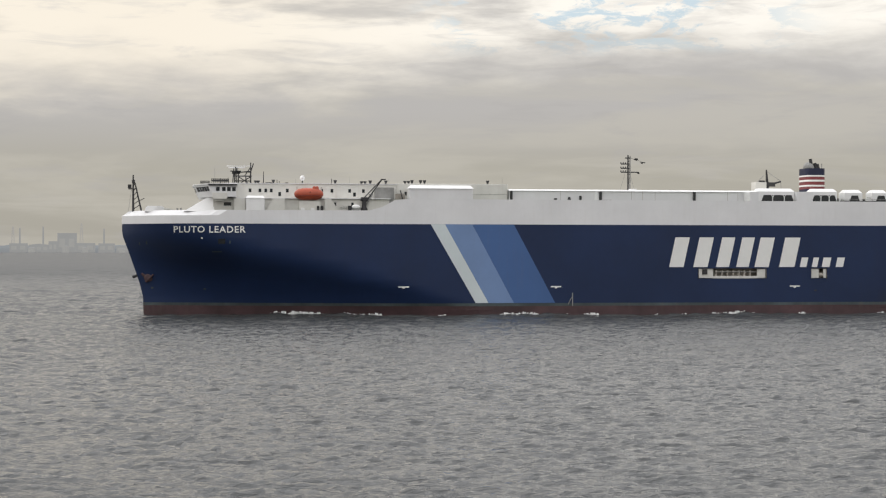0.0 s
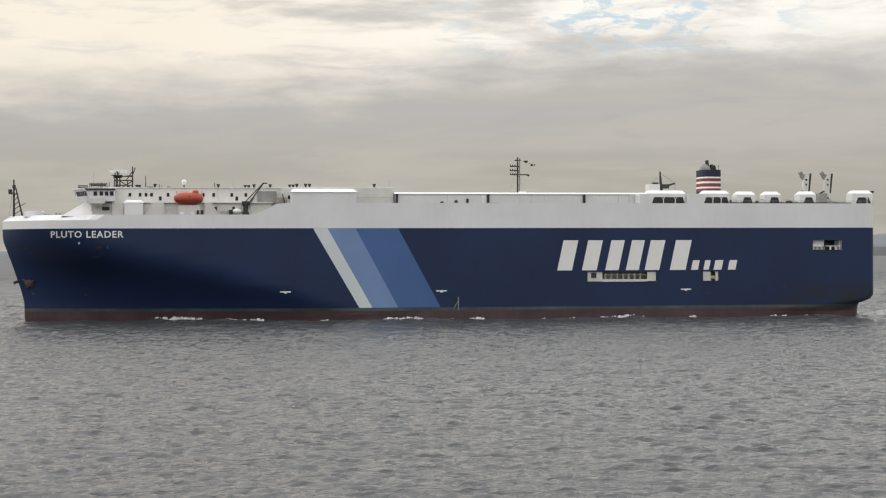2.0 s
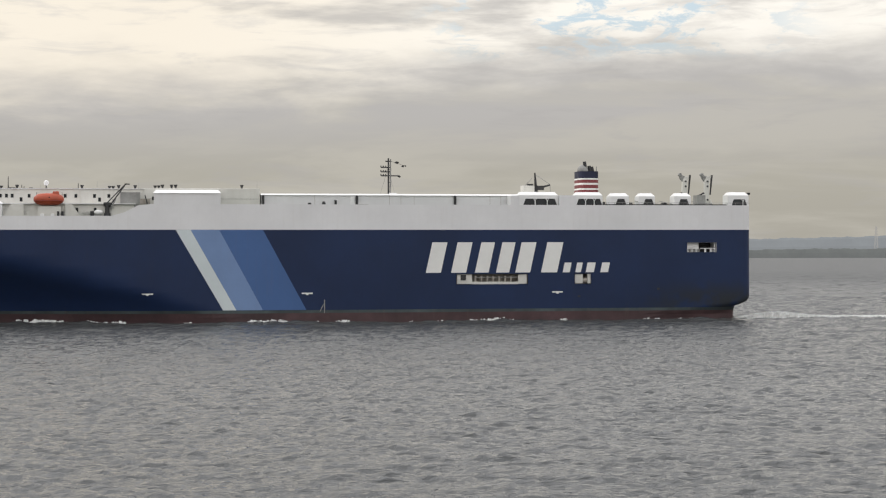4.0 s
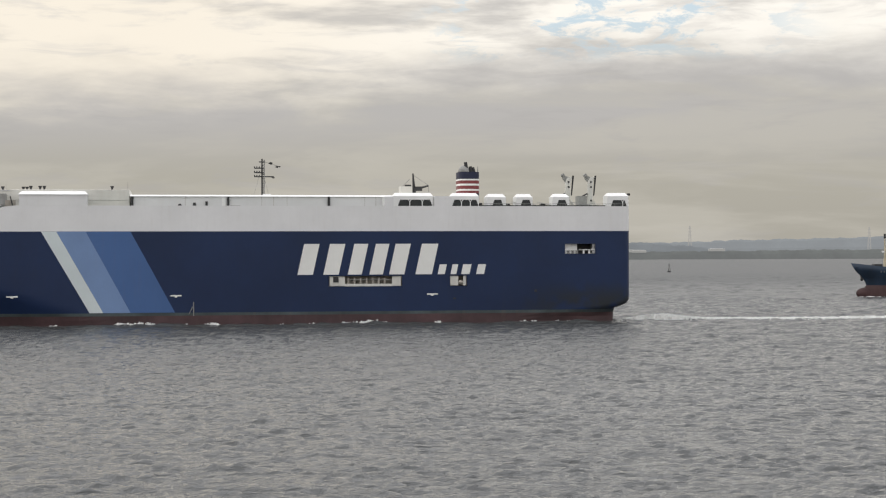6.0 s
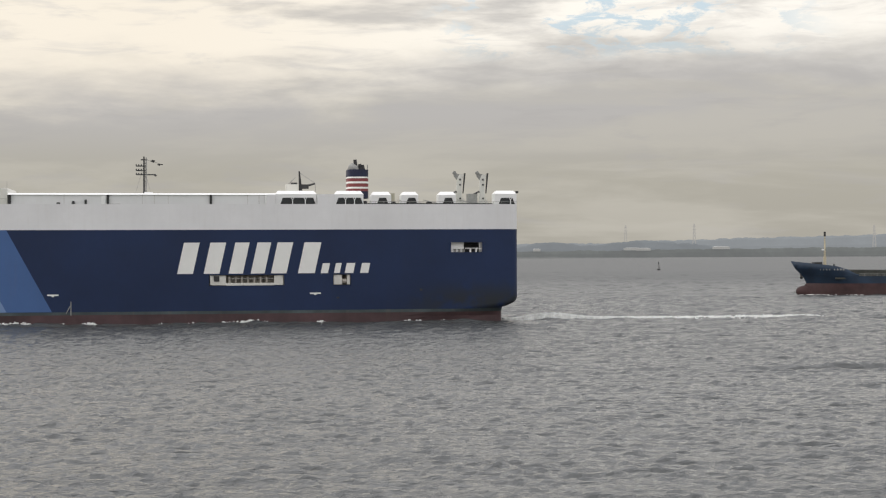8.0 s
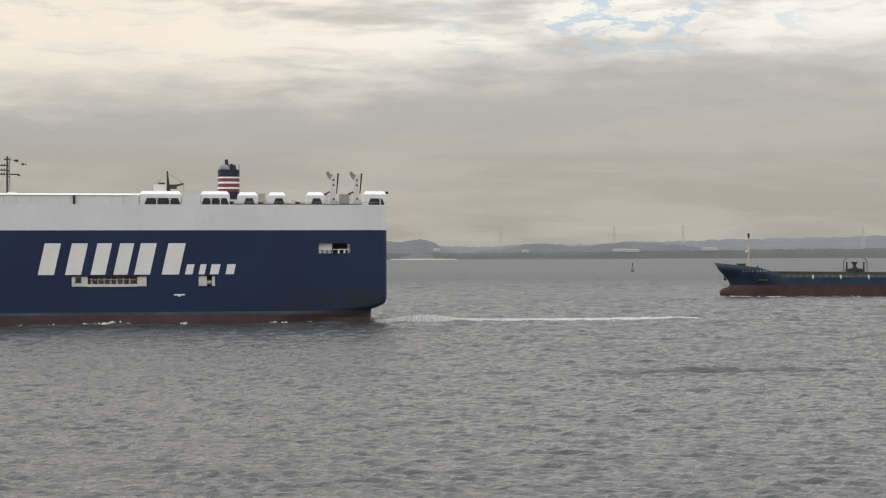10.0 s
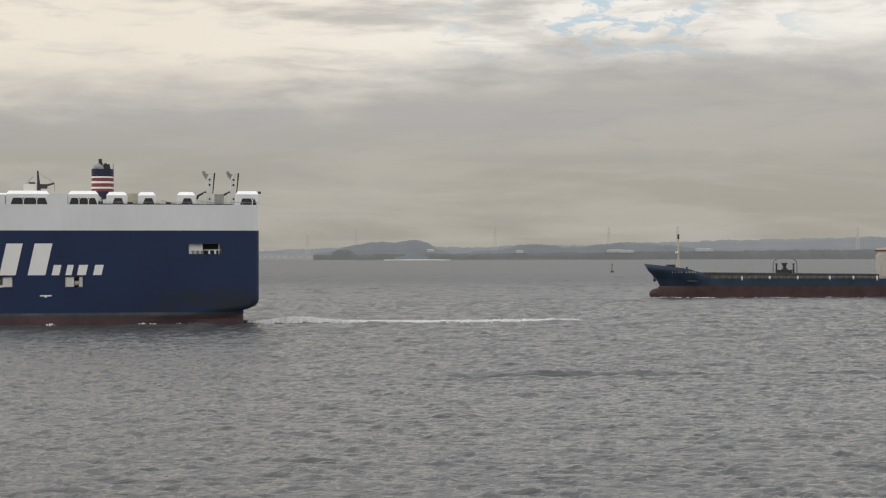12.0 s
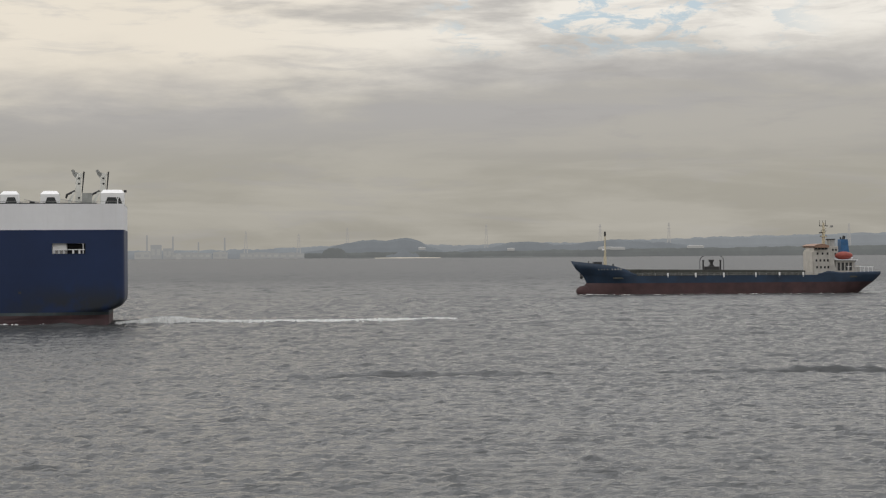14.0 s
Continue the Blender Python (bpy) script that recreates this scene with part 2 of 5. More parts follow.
def soot_on(mt):
    """Soot and scuffs low down towards the stern of the navy hull."""
    nt = mt.node_tree
    bsdf = nt.nodes["Principled BSDF"]
    old = bsdf.inputs["Base Color"].links[0].from_socket
    tc = nt.nodes.new("ShaderNodeTexCoord")
    sep = nt.nodes.new("ShaderNodeSeparateXYZ")
    nt.links.new(tc.outputs["Object"], sep.inputs[0])
    n = nt.nodes.new("ShaderNodeTexNoise")
    n.inputs["Scale"].default_value, n.inputs["Detail"].default_value = 0.22, 6
    nt.links.new(tc.outputs["Object"], n.inputs["Vector"])
    val = None
    for src, lo, hi in ((sep.outputs[0], 168, 190), (sep.outputs[2], 10.5, 4.0), (n.outputs[0], 0.36, 0.56)):
        r = nt.nodes.new("ShaderNodeMapRange")
        r.interpolation_type = "SMOOTHSTEP"
        nt.links.new(src, r.inputs[0])
        r.inputs[1].default_value, r.inputs[2].default_value = min(lo, hi), max(lo, hi)
        r.inputs[3].default_value, r.inputs[4].default_value = (0.0, 1.0) if lo < hi else (1.0, 0.0)
        if val is None:
            val = r.outputs[0]
        else:
            m2 = nt.nodes.new("ShaderNodeMath")
            m2.operation = "MULTIPLY"
            nt.links.new(val, m2.inputs[0])
            nt.links.new(r.outputs[0], m2.inputs[1])
            val = m2.outputs[0]
    mx = nt.nodes.new("ShaderNodeMix")
    mx.data_type = "RGBA"
    nt.links.new(val, mx.inputs[0])
    nt.links.new(old, mx.inputs[6])
    mx.inputs[7].default_value = (0.016, 0.02, 0.026, 1)
    nt.links.new(mx.outputs[2], bsdf.inputs["Base Color"])


soot_on(M["navy"])


# ---- mesh helpers ----
def part(name, bm, material, parent=None, label=""):
    me = bpy.data.meshes.new(name)
    bmesh.ops.recalc_face_normals(bm, faces=bm.faces[:])
    bm.to_mesh(me)
    bm.free()
    for mt in (material if isinstance(material, (list, tuple)) else (material,)):
        me.materials.append(M[mt])
    ob = new(name, me)
    ob.parent = parent
    if label:
        tagged(ob, label)
    return ob


def root(name, label, category, group="", at=None):
    ob = new(name)
    ob.empty_display_size = 1
    if at is not None:
        ob.matrix_world = at
    return tagged(ob, label, category, group)


def block(bm, x0, x1, y0, y1, z0, z1, tx=0.0, ty=0.0, bev=0.0):
    """A box; tx, ty: how far its top is drawn in on each side."""
    lo = [bm.verts.new(p) for p in ((x0, y0, z0), (x1, y0, z0), (x1, y1, z0), (x0, y1, z0))]
    hi = [bm.verts.new(p) for p in ((x0 + tx, y0 + ty, z1), (x1 - tx, y0 + ty, z1), (x1 - tx, y1 - ty, z1), (x0 + tx, y1 - ty, z1))]
    fs = [bm.faces.new(lo[::-1]), bm.faces.new(hi)]
    for i in range(4):
        fs.append(bm.faces.new((lo[i], lo[(i + 1) % 4], hi[(i + 1) % 4], hi[i])))
    if bev:
        es = {e for f in fs for e in f.edges}
        bmesh.ops.bevel(bm, geom=list(es), offset=bev, segments=2, affect="EDGES", profile=0.5)
    return bm


def slab(bm, outline, y0, y1):
    """A plate with an outline in x and z, from y0 to y1."""
    a = [bm.verts.new((x, y0, z)) for x, z in outline]
    b = [bm.verts.new((x, y1, z)) for x, z in outline]
    bm.faces.new(a)
    bm.faces.new(b[::-1])
    n = len(a)
    for i in range(n):
        bm.faces.new((a[i], b[i], b[(i + 1) % n], a[(i + 1) % n]))
    return bm


def bar(bm, p, q, r0, r1=None, sides=8):
    """A round bar from p to q."""
    p, q = Vector(p), Vector(q)
    r1 = r0 if r1 is None else r1
    turn = (q - p).to_track_quat("Z", "Y").to_matrix()
    rings = []
    for c, r in ((p, r0), (q, r1)):
        rings.append([bm.verts.new(c + turn @ Vector((r * math.cos(a), r * math.sin(a), 0))) for a in (2 * math.pi * i / sides for i in range(sides))])
    for i in range(sides):
        bm.faces.new((rings[0][i], rings[0][(i + 1) % sides], rings[1][(i + 1) % sides], rings[1][i]))
    bm.faces.new(rings[0][::-1])
    bm.faces.new(rings[1])
    return bm


def ball(bm, c, rx, ry, rz, seg=16, rings=9):
    v = bmesh.ops.create_uvsphere(bm, u_segments=seg, v_segments=rings, radius=1.0)["verts"]
    for p in v:
        p.co = Vector((c[0] + p.co.x * rx, c[1] + p.co.y * ry, c[2] + p.co.z * rz))
    return bm


def B():
    return bmesh.new()


def shade_smooth(ob):
    for p in ob.data.polygons:
        p.use_smooth = True
    return ob


def lerp_table(x, table):
    if x <= table[0][0]:
        return table[0][1]
    for (a, u), (b, v) in zip(table, table[1:]):
        if x <= b:
            return u + (v - u) * (x - a) / (b - a)
    return table[-1][1]


# ---- the sea ----
def build_sea():
    rng = np.random.default_rng(4)

    def stretch(start, end, first, grow):
        out, x, s = [], start, first
        while x < end:
            out.append(x)
            x += s
            s *= grow
        return out + [end]

    side = stretch(1.0, 60.0, 0.004, 1.12)
    us = np.array(sorted([-v for v in side] + list(np.linspace(-0.998, 0.998, 820)) + side))
    ys = np.array(sorted([-v for v in stretch(-95, 3000, 0.5, 1.25)] + list(np.arange(95.3, 220, 0.29)) + stretch(220, 600, 0.3, 1.0016) + stretch(600.9, 1300, 0.95, 1.007) + stretch(1306, 6000, 6.2, 1.03)))
    U, Y = np.meshgrid(us, ys)
    # the sheet fans out with the distance
    reach = 78 + 0.28 * np.clip(Y, 95, 1400)
    X = 58 + U * reach
    dx = np.maximum(0.5 * np.gradient(us)[None, :] * reach, np.gradient(ys)[:, None])
    Z = np.zeros_like(X)
    SX, SY = X.copy(), Y.copy()
    waves = 144
    for i in range(waves):
        lam = 0.42 * (3.2 / 0.42) ** (i / 89) if i < 90 else 2.6 * (8.0 / 2.6) ** ((i - 90) / 33) if i < 124 else 6.0 * (17.0 / 6.0) ** ((i - 124) / 19)
        k = 2 * np.pi / lam
        ang = np.radians(-108) + rng.normal(0, 0.5 if i < 90 else 0.4)
        ph = rng.uniform(0, 6.283)
        amp = (0.064 if i < 90 else 0.05) / k * rng.uniform(0.5, 1.5)
        fade = np.clip(lam / (2.0 * dx) - 0.4, 0, 1)
        arg = k * (X * np.cos(ang) + Y * np.sin(ang)) + ph
        # groups of waves, so that patches are rougher and calmer
        gx, gy = rng.uniform(0.4, 1.3) * rng.choice((-1, 1)) / lam ** 0.8, rng.uniform(0.2, 0.9) / lam ** 0.8
        grp = 0.12 + 1.5 * np.maximum(0, np.sin(X * gx + Y * gy + rng.uniform(0, 6.28))) ** 2
        if i >= 90:
            grp = grp * (np.clip((Y - 140) / 260, 0.2, 1.0) if i < 124 else np.clip((Y - 480) / 300, 0.0, 1.1))
        Z += fade * amp * grp * np.sin(arg)
        SX += fade * amp * grp * 0.25 * np.cos(ang) * np.cos(arg)
        SY += fade * amp * grp * 0.25 * np.sin(ang) * np.cos(arg)
    # a low train of ship waves running across the water
    off = Y - 243 - 0.02 * (X - 180) - 2.5 * np.sin(X * 0.045)
    along = np.clip((X - 70) / 50, 0, 1) * (0.62 + 0.45 * np.sin(X * 0.11 + 0.8 * np.sin(X * 0.037)))
    Z += 0.62 * along * np.exp(-(off / 4.5) ** 2) * np.cos(2 * np.pi * off / 5.5) * (np.abs(Y - 243) < 40)
    ny, nx = X.shape
    verts = np.stack([SX, SY, Z], -1).reshape(-1, 3)
    idx = np.arange(ny * nx).reshape(ny, nx)
    quads = np.stack([idx[:-1, :-1], idx[:-1, 1:], idx[1:, 1:], idx[1:, :-1]], -1).reshape(-1, 4)
    me = bpy.data.meshes.new("water")
    me.vertices.add(len(verts))
    me.vertices.foreach_set("co", verts.astype(np.float32).ravel())
    me.loops.add(quads.size)
    me.loops.foreach_set("vertex_index", quads.astype(np.int32).ravel())
    me.polygons.add(len(quads))
    me.polygons.foreach_set("loop_start", np.arange(0, quads.size, 4, dtype=np.int32))
    me.polygons.foreach_set("use_smooth", np.ones(len(quads), dtype=bool))
    me.update(calc_edges=True)
    me.materials.append(M["water"])
    return tagged(new("water", me), "choppy grey sea under an overcast sky", "sea", kind="structure")


sea = build_sea()


# ---- the car carrier: x aft from the stem, y inboard from the near side, z up from the water ----
BEAM, LOA = 32.26, 200.0
HALF = BEAM / 2
STEM = [(-3, 6.5), (0.6, 6.0), (4.2, 5.9), (7.4, 5.1), (13.8, 2.9), (18.2, 1.25), (20.6, 1.2), (24, 1.2)]
FULL = [(-3, 90), (0, 84), (5.2, 69), (9.6, 51), (13.3, 34), (15.5, 27), (18, 25), (20.6, 25), (24, 25)]
BLUNT = [(-3, 1.3), (0, 1.3), (9.6, 1.35), (13.3, 1.6), (15.5, 2.0), (20.6, 3.0), (24, 3.0)]


def stern_end(z):
    return lerp_table(z, [(-3, 196.5), (3.25, 196.7), (3.4, 197.6), (4.2, 199.3), (5.0, 199.9), (6.0, 200.0)])


def half_breadth(s, z):
    s0, e, n = lerp_table(z, STEM), lerp_table(z, FULL), lerp_table(z, BLUNT)
    b = HALF
    if s < e:
        b *= 1 - (max(0.0, e - s) / (e - s0)) ** n
    if s > 174 and z < 5.0:
        u = (s - 174) / 26
        knee = 2.1 + 2.2 * u * u
        if z < knee:
            b -= 1.8 * u * min(1.0, (knee - z) / 1.6)
    end = stern_end(z)
    if s > end - 1.6:
        w = min(1.6, s - end + 1.6)
        b -= 1.6 - math.sqrt(max(0, 1.6 ** 2 - w * w))
    return max(0.02, b)


def hull_side(s, z):
    """Where the near side of the hull lies."""
    return HALF - half_breadth(s, z)


OPENINGS = [(131.4, 147.7, 8.4, 10.7), (158.5, 162.3, 8.4, 10.7), (184.8, 191.8, 15.5, 17.7)]


def hull_stations(z):
    s0, end = lerp_table(z, STEM), stern_end(z)
    out = [s0 + (90 - s0) * (i / 44) ** 1.7 for i in range(45)]
    out += [100, 110, 120, 131.4, 139, 147.7, 153, 158.5, 162.3, 168, 174, 180, 184.8, 188, 191.8, 194.5]
    out += [end - 1.6 + 1.6 * math.sin(i / 6 * math.pi / 2) for i in range(7)]
    return out


def hull_strip(bm, levels, top=None, holes=(), inset=None):
    """Both sides and the transom between levels; top(s) raises the last level."""
    rows = []
    for j, z in enumerate(levels):
        near, away = [], []
        for s in hull_stations(min(z, 23)):
            zz = top(s) if (top and j == len(levels) - 1) else z
            b = half_breadth(s, min(z, 23))
            if inset:
                b = max(0.02, b - inset(s, j))
            sx = s + (inset(s, j) * 0.9 if inset and s < 20 else 0)
            near.append(bm.verts.new((sx, HALF - b, zz)))
            away.append(bm.verts.new((sx, HALF + b, zz)))
        rows.append((near, away))
    for j in range(len(levels) - 1):
        (n0, a0), (n1, a1) = rows[j], rows[j + 1]
        for i in range(len(n0) - 1):
            mid_s = (n0[i].co.x + n0[i + 1].co.x) / 2
            mid_z = (levels[j] + levels[j + 1]) / 2
            bm.faces.new((a0[i + 1], a0[i], a1[i], a1[i + 1]))
            if any(o[0] < mid_s < o[1] and o[2] < mid_z < o[3] for o in holes):
                continue
            bm.faces.new((n0[i], n0[i + 1], n1[i + 1], n1[i]))
        bm.faces.new((n0[-1], a0[-1], a1[-1], n1[-1]))
        bm.faces.new((a0[0], n0[0], n1[0], a1[0]))
    return rows


def band_top(s):
    return lerp_table(s, [(0, 23.6), (57, 23.6), (62, 26.2), (200, 26.2)])


def shape_over_hull(bm, proud):
    """Lay a shape drawn in x and z on the near side."""
    for v in bm.verts:
        v.co.y = hull_side(v.co.x, v.co.z) - (proud if v.co.y < 0 else -0.05)


def text_bm(words, x0, x1, z0, z1, depth=0.03):
    cu = bpy.data.curves.new("lettering", "FONT")
    cu.body, cu.extrude, cu.resolution_u, cu.offset, cu.space_character = words, depth, 3, 0.014, 1.12
    ob = new("lettering", cu)
    dg = bpy.context.evaluated_depsgraph_get()
    dg.update()
    me = bpy.data.meshes.new_from_object(ob.evaluated_get(dg))
    bpy.data.objects.remove(ob)
    bm = B()
    bm.from_mesh(me)
    bpy.data.meshes.remove(me)
    xs_, ys_ = [v.co.x for v in bm.verts], [v.co.y for v in bm.verts]
    for v in bm.verts:
        x, y, z = v.co
        v.co = (x0 + (x - min(xs_)) / (max(xs_) - min(xs_)) * (x1 - x0), -z, z0 + (y - min(ys_)) / (max(ys_) - min(ys_)) * (z1 - z0))
    return bm


carrier = root("car_carrier", "navy and white car carrier ship with slanting blue stripes under way", "ship")


def build_hull():
    bm = B()
    hull_strip(bm, [2.9, 3.25, 3.4, 3.8, 4.2, 4.6, 5, 6, 7.2, 8.4, 10.7, 13, 15.5, 17.7, 19, 20.6], holes=OPENINGS)
    shade_smooth(part("hull", bm, "navy", carrier, "navy blue painted steel hull side"))
    bm = B()
    hull_strip(bm, [2.25, 2.9])
    shade_smooth(part("waterline_band", bm, "slime", carrier, "grey weathered band above the red bottom paint"))
    bm = B()
    hull_strip(bm, [-3, -1, 0.5, 1.4, 2.25])
    part("boot_top", bm, "red", carrier, "worn red bottom paint")
    bm = B()

    def draw_in(s, j):
        return 0.0 if j < 2 else 1.9 * max(0.0, min(1.0, (23.0 - s) / 1.5))
    hull_strip(bm, [20.6, 22.4, 23.6], top=band_top, inset=draw_in)
    part("upper_band", bm, "white", carrier, "white painted upper hull band")
    # weather deck, a little below the bulwark's top
    bm = B()
    pts = [(s, half_breadth(s, 21)) for s in hull_stations(21)]
    for (s0, b0), (s1, b1) in zip(pts, pts[1:]):
        z0, z1 = band_top(s0) - 0.25, band_top(s1) - 0.25
        k = 2.4 if s0 < 24 else 0.1
        b0, b1 = max(0.02, b0 - k), max(0.02, b1 - k)
        bm.faces.new([bm.verts.new(p) for p in ((s0 + k, HALF - b0, z0), (s1 + k * (s1 < 24), HALF - b1, z1), (s1 + k * (s1 < 24), HALF + b1, z1), (s0 + k, HALF + b0, z0))])
    part("weather_deck", bm, "deck", carrier, "green painted steel deck")


build_hull()


def build_stripes():
    for name, a, b, c, d, mt in (("white_stripe", 69.5, 72.7, 82.6, 79.7, "stripe_white"), ("light_blue_stripe", 72.72, 78.9, 88.4, 82.62, "stripe_light"),
                                 ("mid_blue_stripe", 78.92, 88.4, 97.9, 88.42, "stripe_mid")):
        bm = B()
        slab(bm, [(a, 20.58), (b, 20.58), (c, 2.95), (d, 2.95)], -0.035, 0.05)
        part(name, bm, mt, carrier, name.replace("_", " ") + " painted across the hull")


build_stripes()


def motions():
    head = 0.1557
    rel0, rel_v = (-71.5368, 367.6441), (-13.7715, -2.356)
    rows = []
    for t in (0, 2, 4, 6, 8, 10, 12, 14):
        a = radians(veer(t))
        rx, ry = rel0[0] + rel_v[0] * t, rel0[1] + rel_v[1] * t
        x, y = rx * math.cos(a) - ry * math.sin(a), rx * math.sin(a) + ry * math.cos(a)
        rows.append((t, pose(FERRY[0] * t + x, FERRY[1] * t + y, 0, 0, 0, math.degrees(head) + veer(t))))
    for thing in with_carrier:
        walk(thing, rows)
    rows = []
    for t in (0, 2, 4, 6, 8, 10, 12, 14):
        a = radians(veer(t))
        rx, ry = COASTER_X - 12.1 * (t - 14), COASTER_Y
        x, y = rx * math.cos(a) - ry * math.sin(a), rx * math.sin(a) + ry * math.cos(a)
        rows.append((t, pose(FERRY[0] * t + x, FERRY[1] * t + y, 0, 0, 0, 3 + veer(t))))
    for thing in with_coaster:
        walk(thing, rows)
    walk(sea, [(0, pose(0, 0, 0)), (7, pose(-5.5, -4.0, 0)), (14, pose(-11, -8, 0))])


COASTER_X, COASTER_Y = 48.0, 596.0
with_carrier, with_coaster = [carrier], []


# ---- the far shore ----
def ridge(name, material, label, x0, x1, y, height, step=6.0, depth=120.0, category="hills", seed=1, rough=1.0):
    """A long wooded strip with an uneven crown; height(x) in metres."""
    bm = B()
    n = int((x1 - x0) / step)
    prof = [(0.0, 0.0), (0.05, 0.55), (0.3, 0.9), (0.6, 1.0), (1.0, 0.0)]
    rows_ = []
    for i in range(n + 1):
        x = x0 + (x1 - x0) * i / n
        h = height(x)
        row = []
        for u, v in prof:
            w = noise.noise(Vector((x * 0.03, u * 9 + seed, 3.3))) * 2.6 + noise.noise(Vector((x * 0.09, u * 9 + seed, 7.3))) * 2.2 + noise.noise(Vector((x * 0.23, u * 9 + seed, 1.3))) * 1.4
            row.append(bm.verts.new((x, y + u * depth, -1.0 if v == 0 else max(0.3, h * v + w * rough * v))))
        rows_.append(row)
    for a, b in zip(rows_, rows_[1:]):
        for j in range(len(prof) - 1):
            bm.faces.new((a[j], b[j], b[j + 1], a[j + 1]))
    ob = part(name, bm, material)
    return tagged(ob, label, category, kind="structure")


def bumps(x, table):
    return lerp_table(x, table) + 1.5 * noise.noise(Vector((x * 0.008, 0.5, 0)))


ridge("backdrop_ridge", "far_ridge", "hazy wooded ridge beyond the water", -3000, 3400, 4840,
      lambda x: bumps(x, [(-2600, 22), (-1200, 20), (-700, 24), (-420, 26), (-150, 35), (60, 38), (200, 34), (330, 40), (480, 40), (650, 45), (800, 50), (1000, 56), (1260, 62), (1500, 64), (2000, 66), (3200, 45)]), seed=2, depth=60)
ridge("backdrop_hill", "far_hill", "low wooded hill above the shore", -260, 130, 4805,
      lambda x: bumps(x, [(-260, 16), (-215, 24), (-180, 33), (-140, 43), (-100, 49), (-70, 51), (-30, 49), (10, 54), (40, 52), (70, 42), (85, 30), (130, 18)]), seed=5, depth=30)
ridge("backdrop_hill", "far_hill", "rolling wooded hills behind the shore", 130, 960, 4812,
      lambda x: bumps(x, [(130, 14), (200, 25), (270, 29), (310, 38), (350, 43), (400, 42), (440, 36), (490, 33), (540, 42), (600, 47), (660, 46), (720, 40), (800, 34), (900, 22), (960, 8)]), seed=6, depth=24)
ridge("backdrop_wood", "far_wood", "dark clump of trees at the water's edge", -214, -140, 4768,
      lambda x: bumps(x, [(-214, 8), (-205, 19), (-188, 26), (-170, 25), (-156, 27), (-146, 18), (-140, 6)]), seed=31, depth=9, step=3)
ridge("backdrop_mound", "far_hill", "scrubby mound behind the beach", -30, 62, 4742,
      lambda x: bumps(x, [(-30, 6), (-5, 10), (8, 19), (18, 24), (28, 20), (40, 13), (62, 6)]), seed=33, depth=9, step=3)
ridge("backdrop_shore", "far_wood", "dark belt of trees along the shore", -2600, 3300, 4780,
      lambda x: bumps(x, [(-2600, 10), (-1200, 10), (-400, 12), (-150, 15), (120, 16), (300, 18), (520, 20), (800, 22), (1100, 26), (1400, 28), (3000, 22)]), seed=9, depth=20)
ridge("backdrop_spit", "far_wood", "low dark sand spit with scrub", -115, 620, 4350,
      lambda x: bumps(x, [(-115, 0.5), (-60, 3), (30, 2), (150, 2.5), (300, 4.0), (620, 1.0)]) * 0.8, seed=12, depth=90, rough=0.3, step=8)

# strip added in haze colour to hide the dark tree belt behind
ridge("backdrop_waterfront", "far_ridge", "low strip in haze colour hiding the dark tree belt", -2600, -262, 4774,
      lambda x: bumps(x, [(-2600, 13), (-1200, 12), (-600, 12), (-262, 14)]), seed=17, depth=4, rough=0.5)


def beach():
    bm = B()
    for i in range(30):
        x = -45 + 5.6 * i
        w = 1.6 + 0.8 * math.sin(i / 29 * math.pi)
        block(bm, x, x + 5.8, 4330, 4340, -0.5, w, 0, 2)
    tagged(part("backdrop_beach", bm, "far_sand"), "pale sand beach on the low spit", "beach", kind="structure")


beach()


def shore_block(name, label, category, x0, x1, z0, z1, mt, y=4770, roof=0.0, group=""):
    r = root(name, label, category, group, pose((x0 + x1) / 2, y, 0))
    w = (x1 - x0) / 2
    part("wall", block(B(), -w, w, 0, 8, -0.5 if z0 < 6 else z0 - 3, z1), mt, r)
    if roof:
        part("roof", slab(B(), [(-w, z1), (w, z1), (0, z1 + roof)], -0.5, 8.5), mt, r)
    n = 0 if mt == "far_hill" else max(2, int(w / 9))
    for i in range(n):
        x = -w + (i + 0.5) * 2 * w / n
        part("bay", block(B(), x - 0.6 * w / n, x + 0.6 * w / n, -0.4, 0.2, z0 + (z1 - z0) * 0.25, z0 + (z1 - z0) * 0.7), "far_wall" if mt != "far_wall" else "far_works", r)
    return r


def pylon(x, top, y=4830, w=5.0):
    """A lattice power pylon."""
    r = root("power_pylon", "tall grey lattice power pylon on the far shore", "pylon", "power pylons", pose(x, y, 0))
    base = -0.5
    for sx in (-1, 1):
        for sy in (-1, 1):
            part("leg", bar(B(), (sx * w, sy * w, base), (sx * 1.1, sy * 1.1, top), 0.6, 0.5, 5), "far_steel", r)
    n = 7
    for i in range(n):
        u0, u1 = i / n, (i + 1) / n
        z0, z1 = base + (top - base) * u0, base + (top - base) * u1
        a0, a1 = w + (1.1 - w) * u0, w + (1.1 - w) * u1
        bm = B()
        bar(bm, (-a0, -a0, z0), (a1, -a1, z1), 0.28, sides=4)
        bar(bm, (a0, -a0, z0), (-a1, -a1, z1), 0.28, sides=4)
        part("brace", bm, "far_steel", r)
    for k, arm in ((0.72, 8), (0.82, 7.2), (0.92, 6)):
        z = base + (top - base) * k
        bm = B()
        slab(bm, [(-arm, z), (0, z - 0.5), (arm, z), (0, z + 1.3)], -0.4, 0.4)
        part("cross_arm", bm, "far_steel", r)
    return r


for x, top in ((-142, 86), (252, 94), (575, 92), (770, 95), (1281, 90), (-430, 78), (-280, 70), (-1010, 84), (-1205, 74)):
    pylon(x, top, w=6.0)


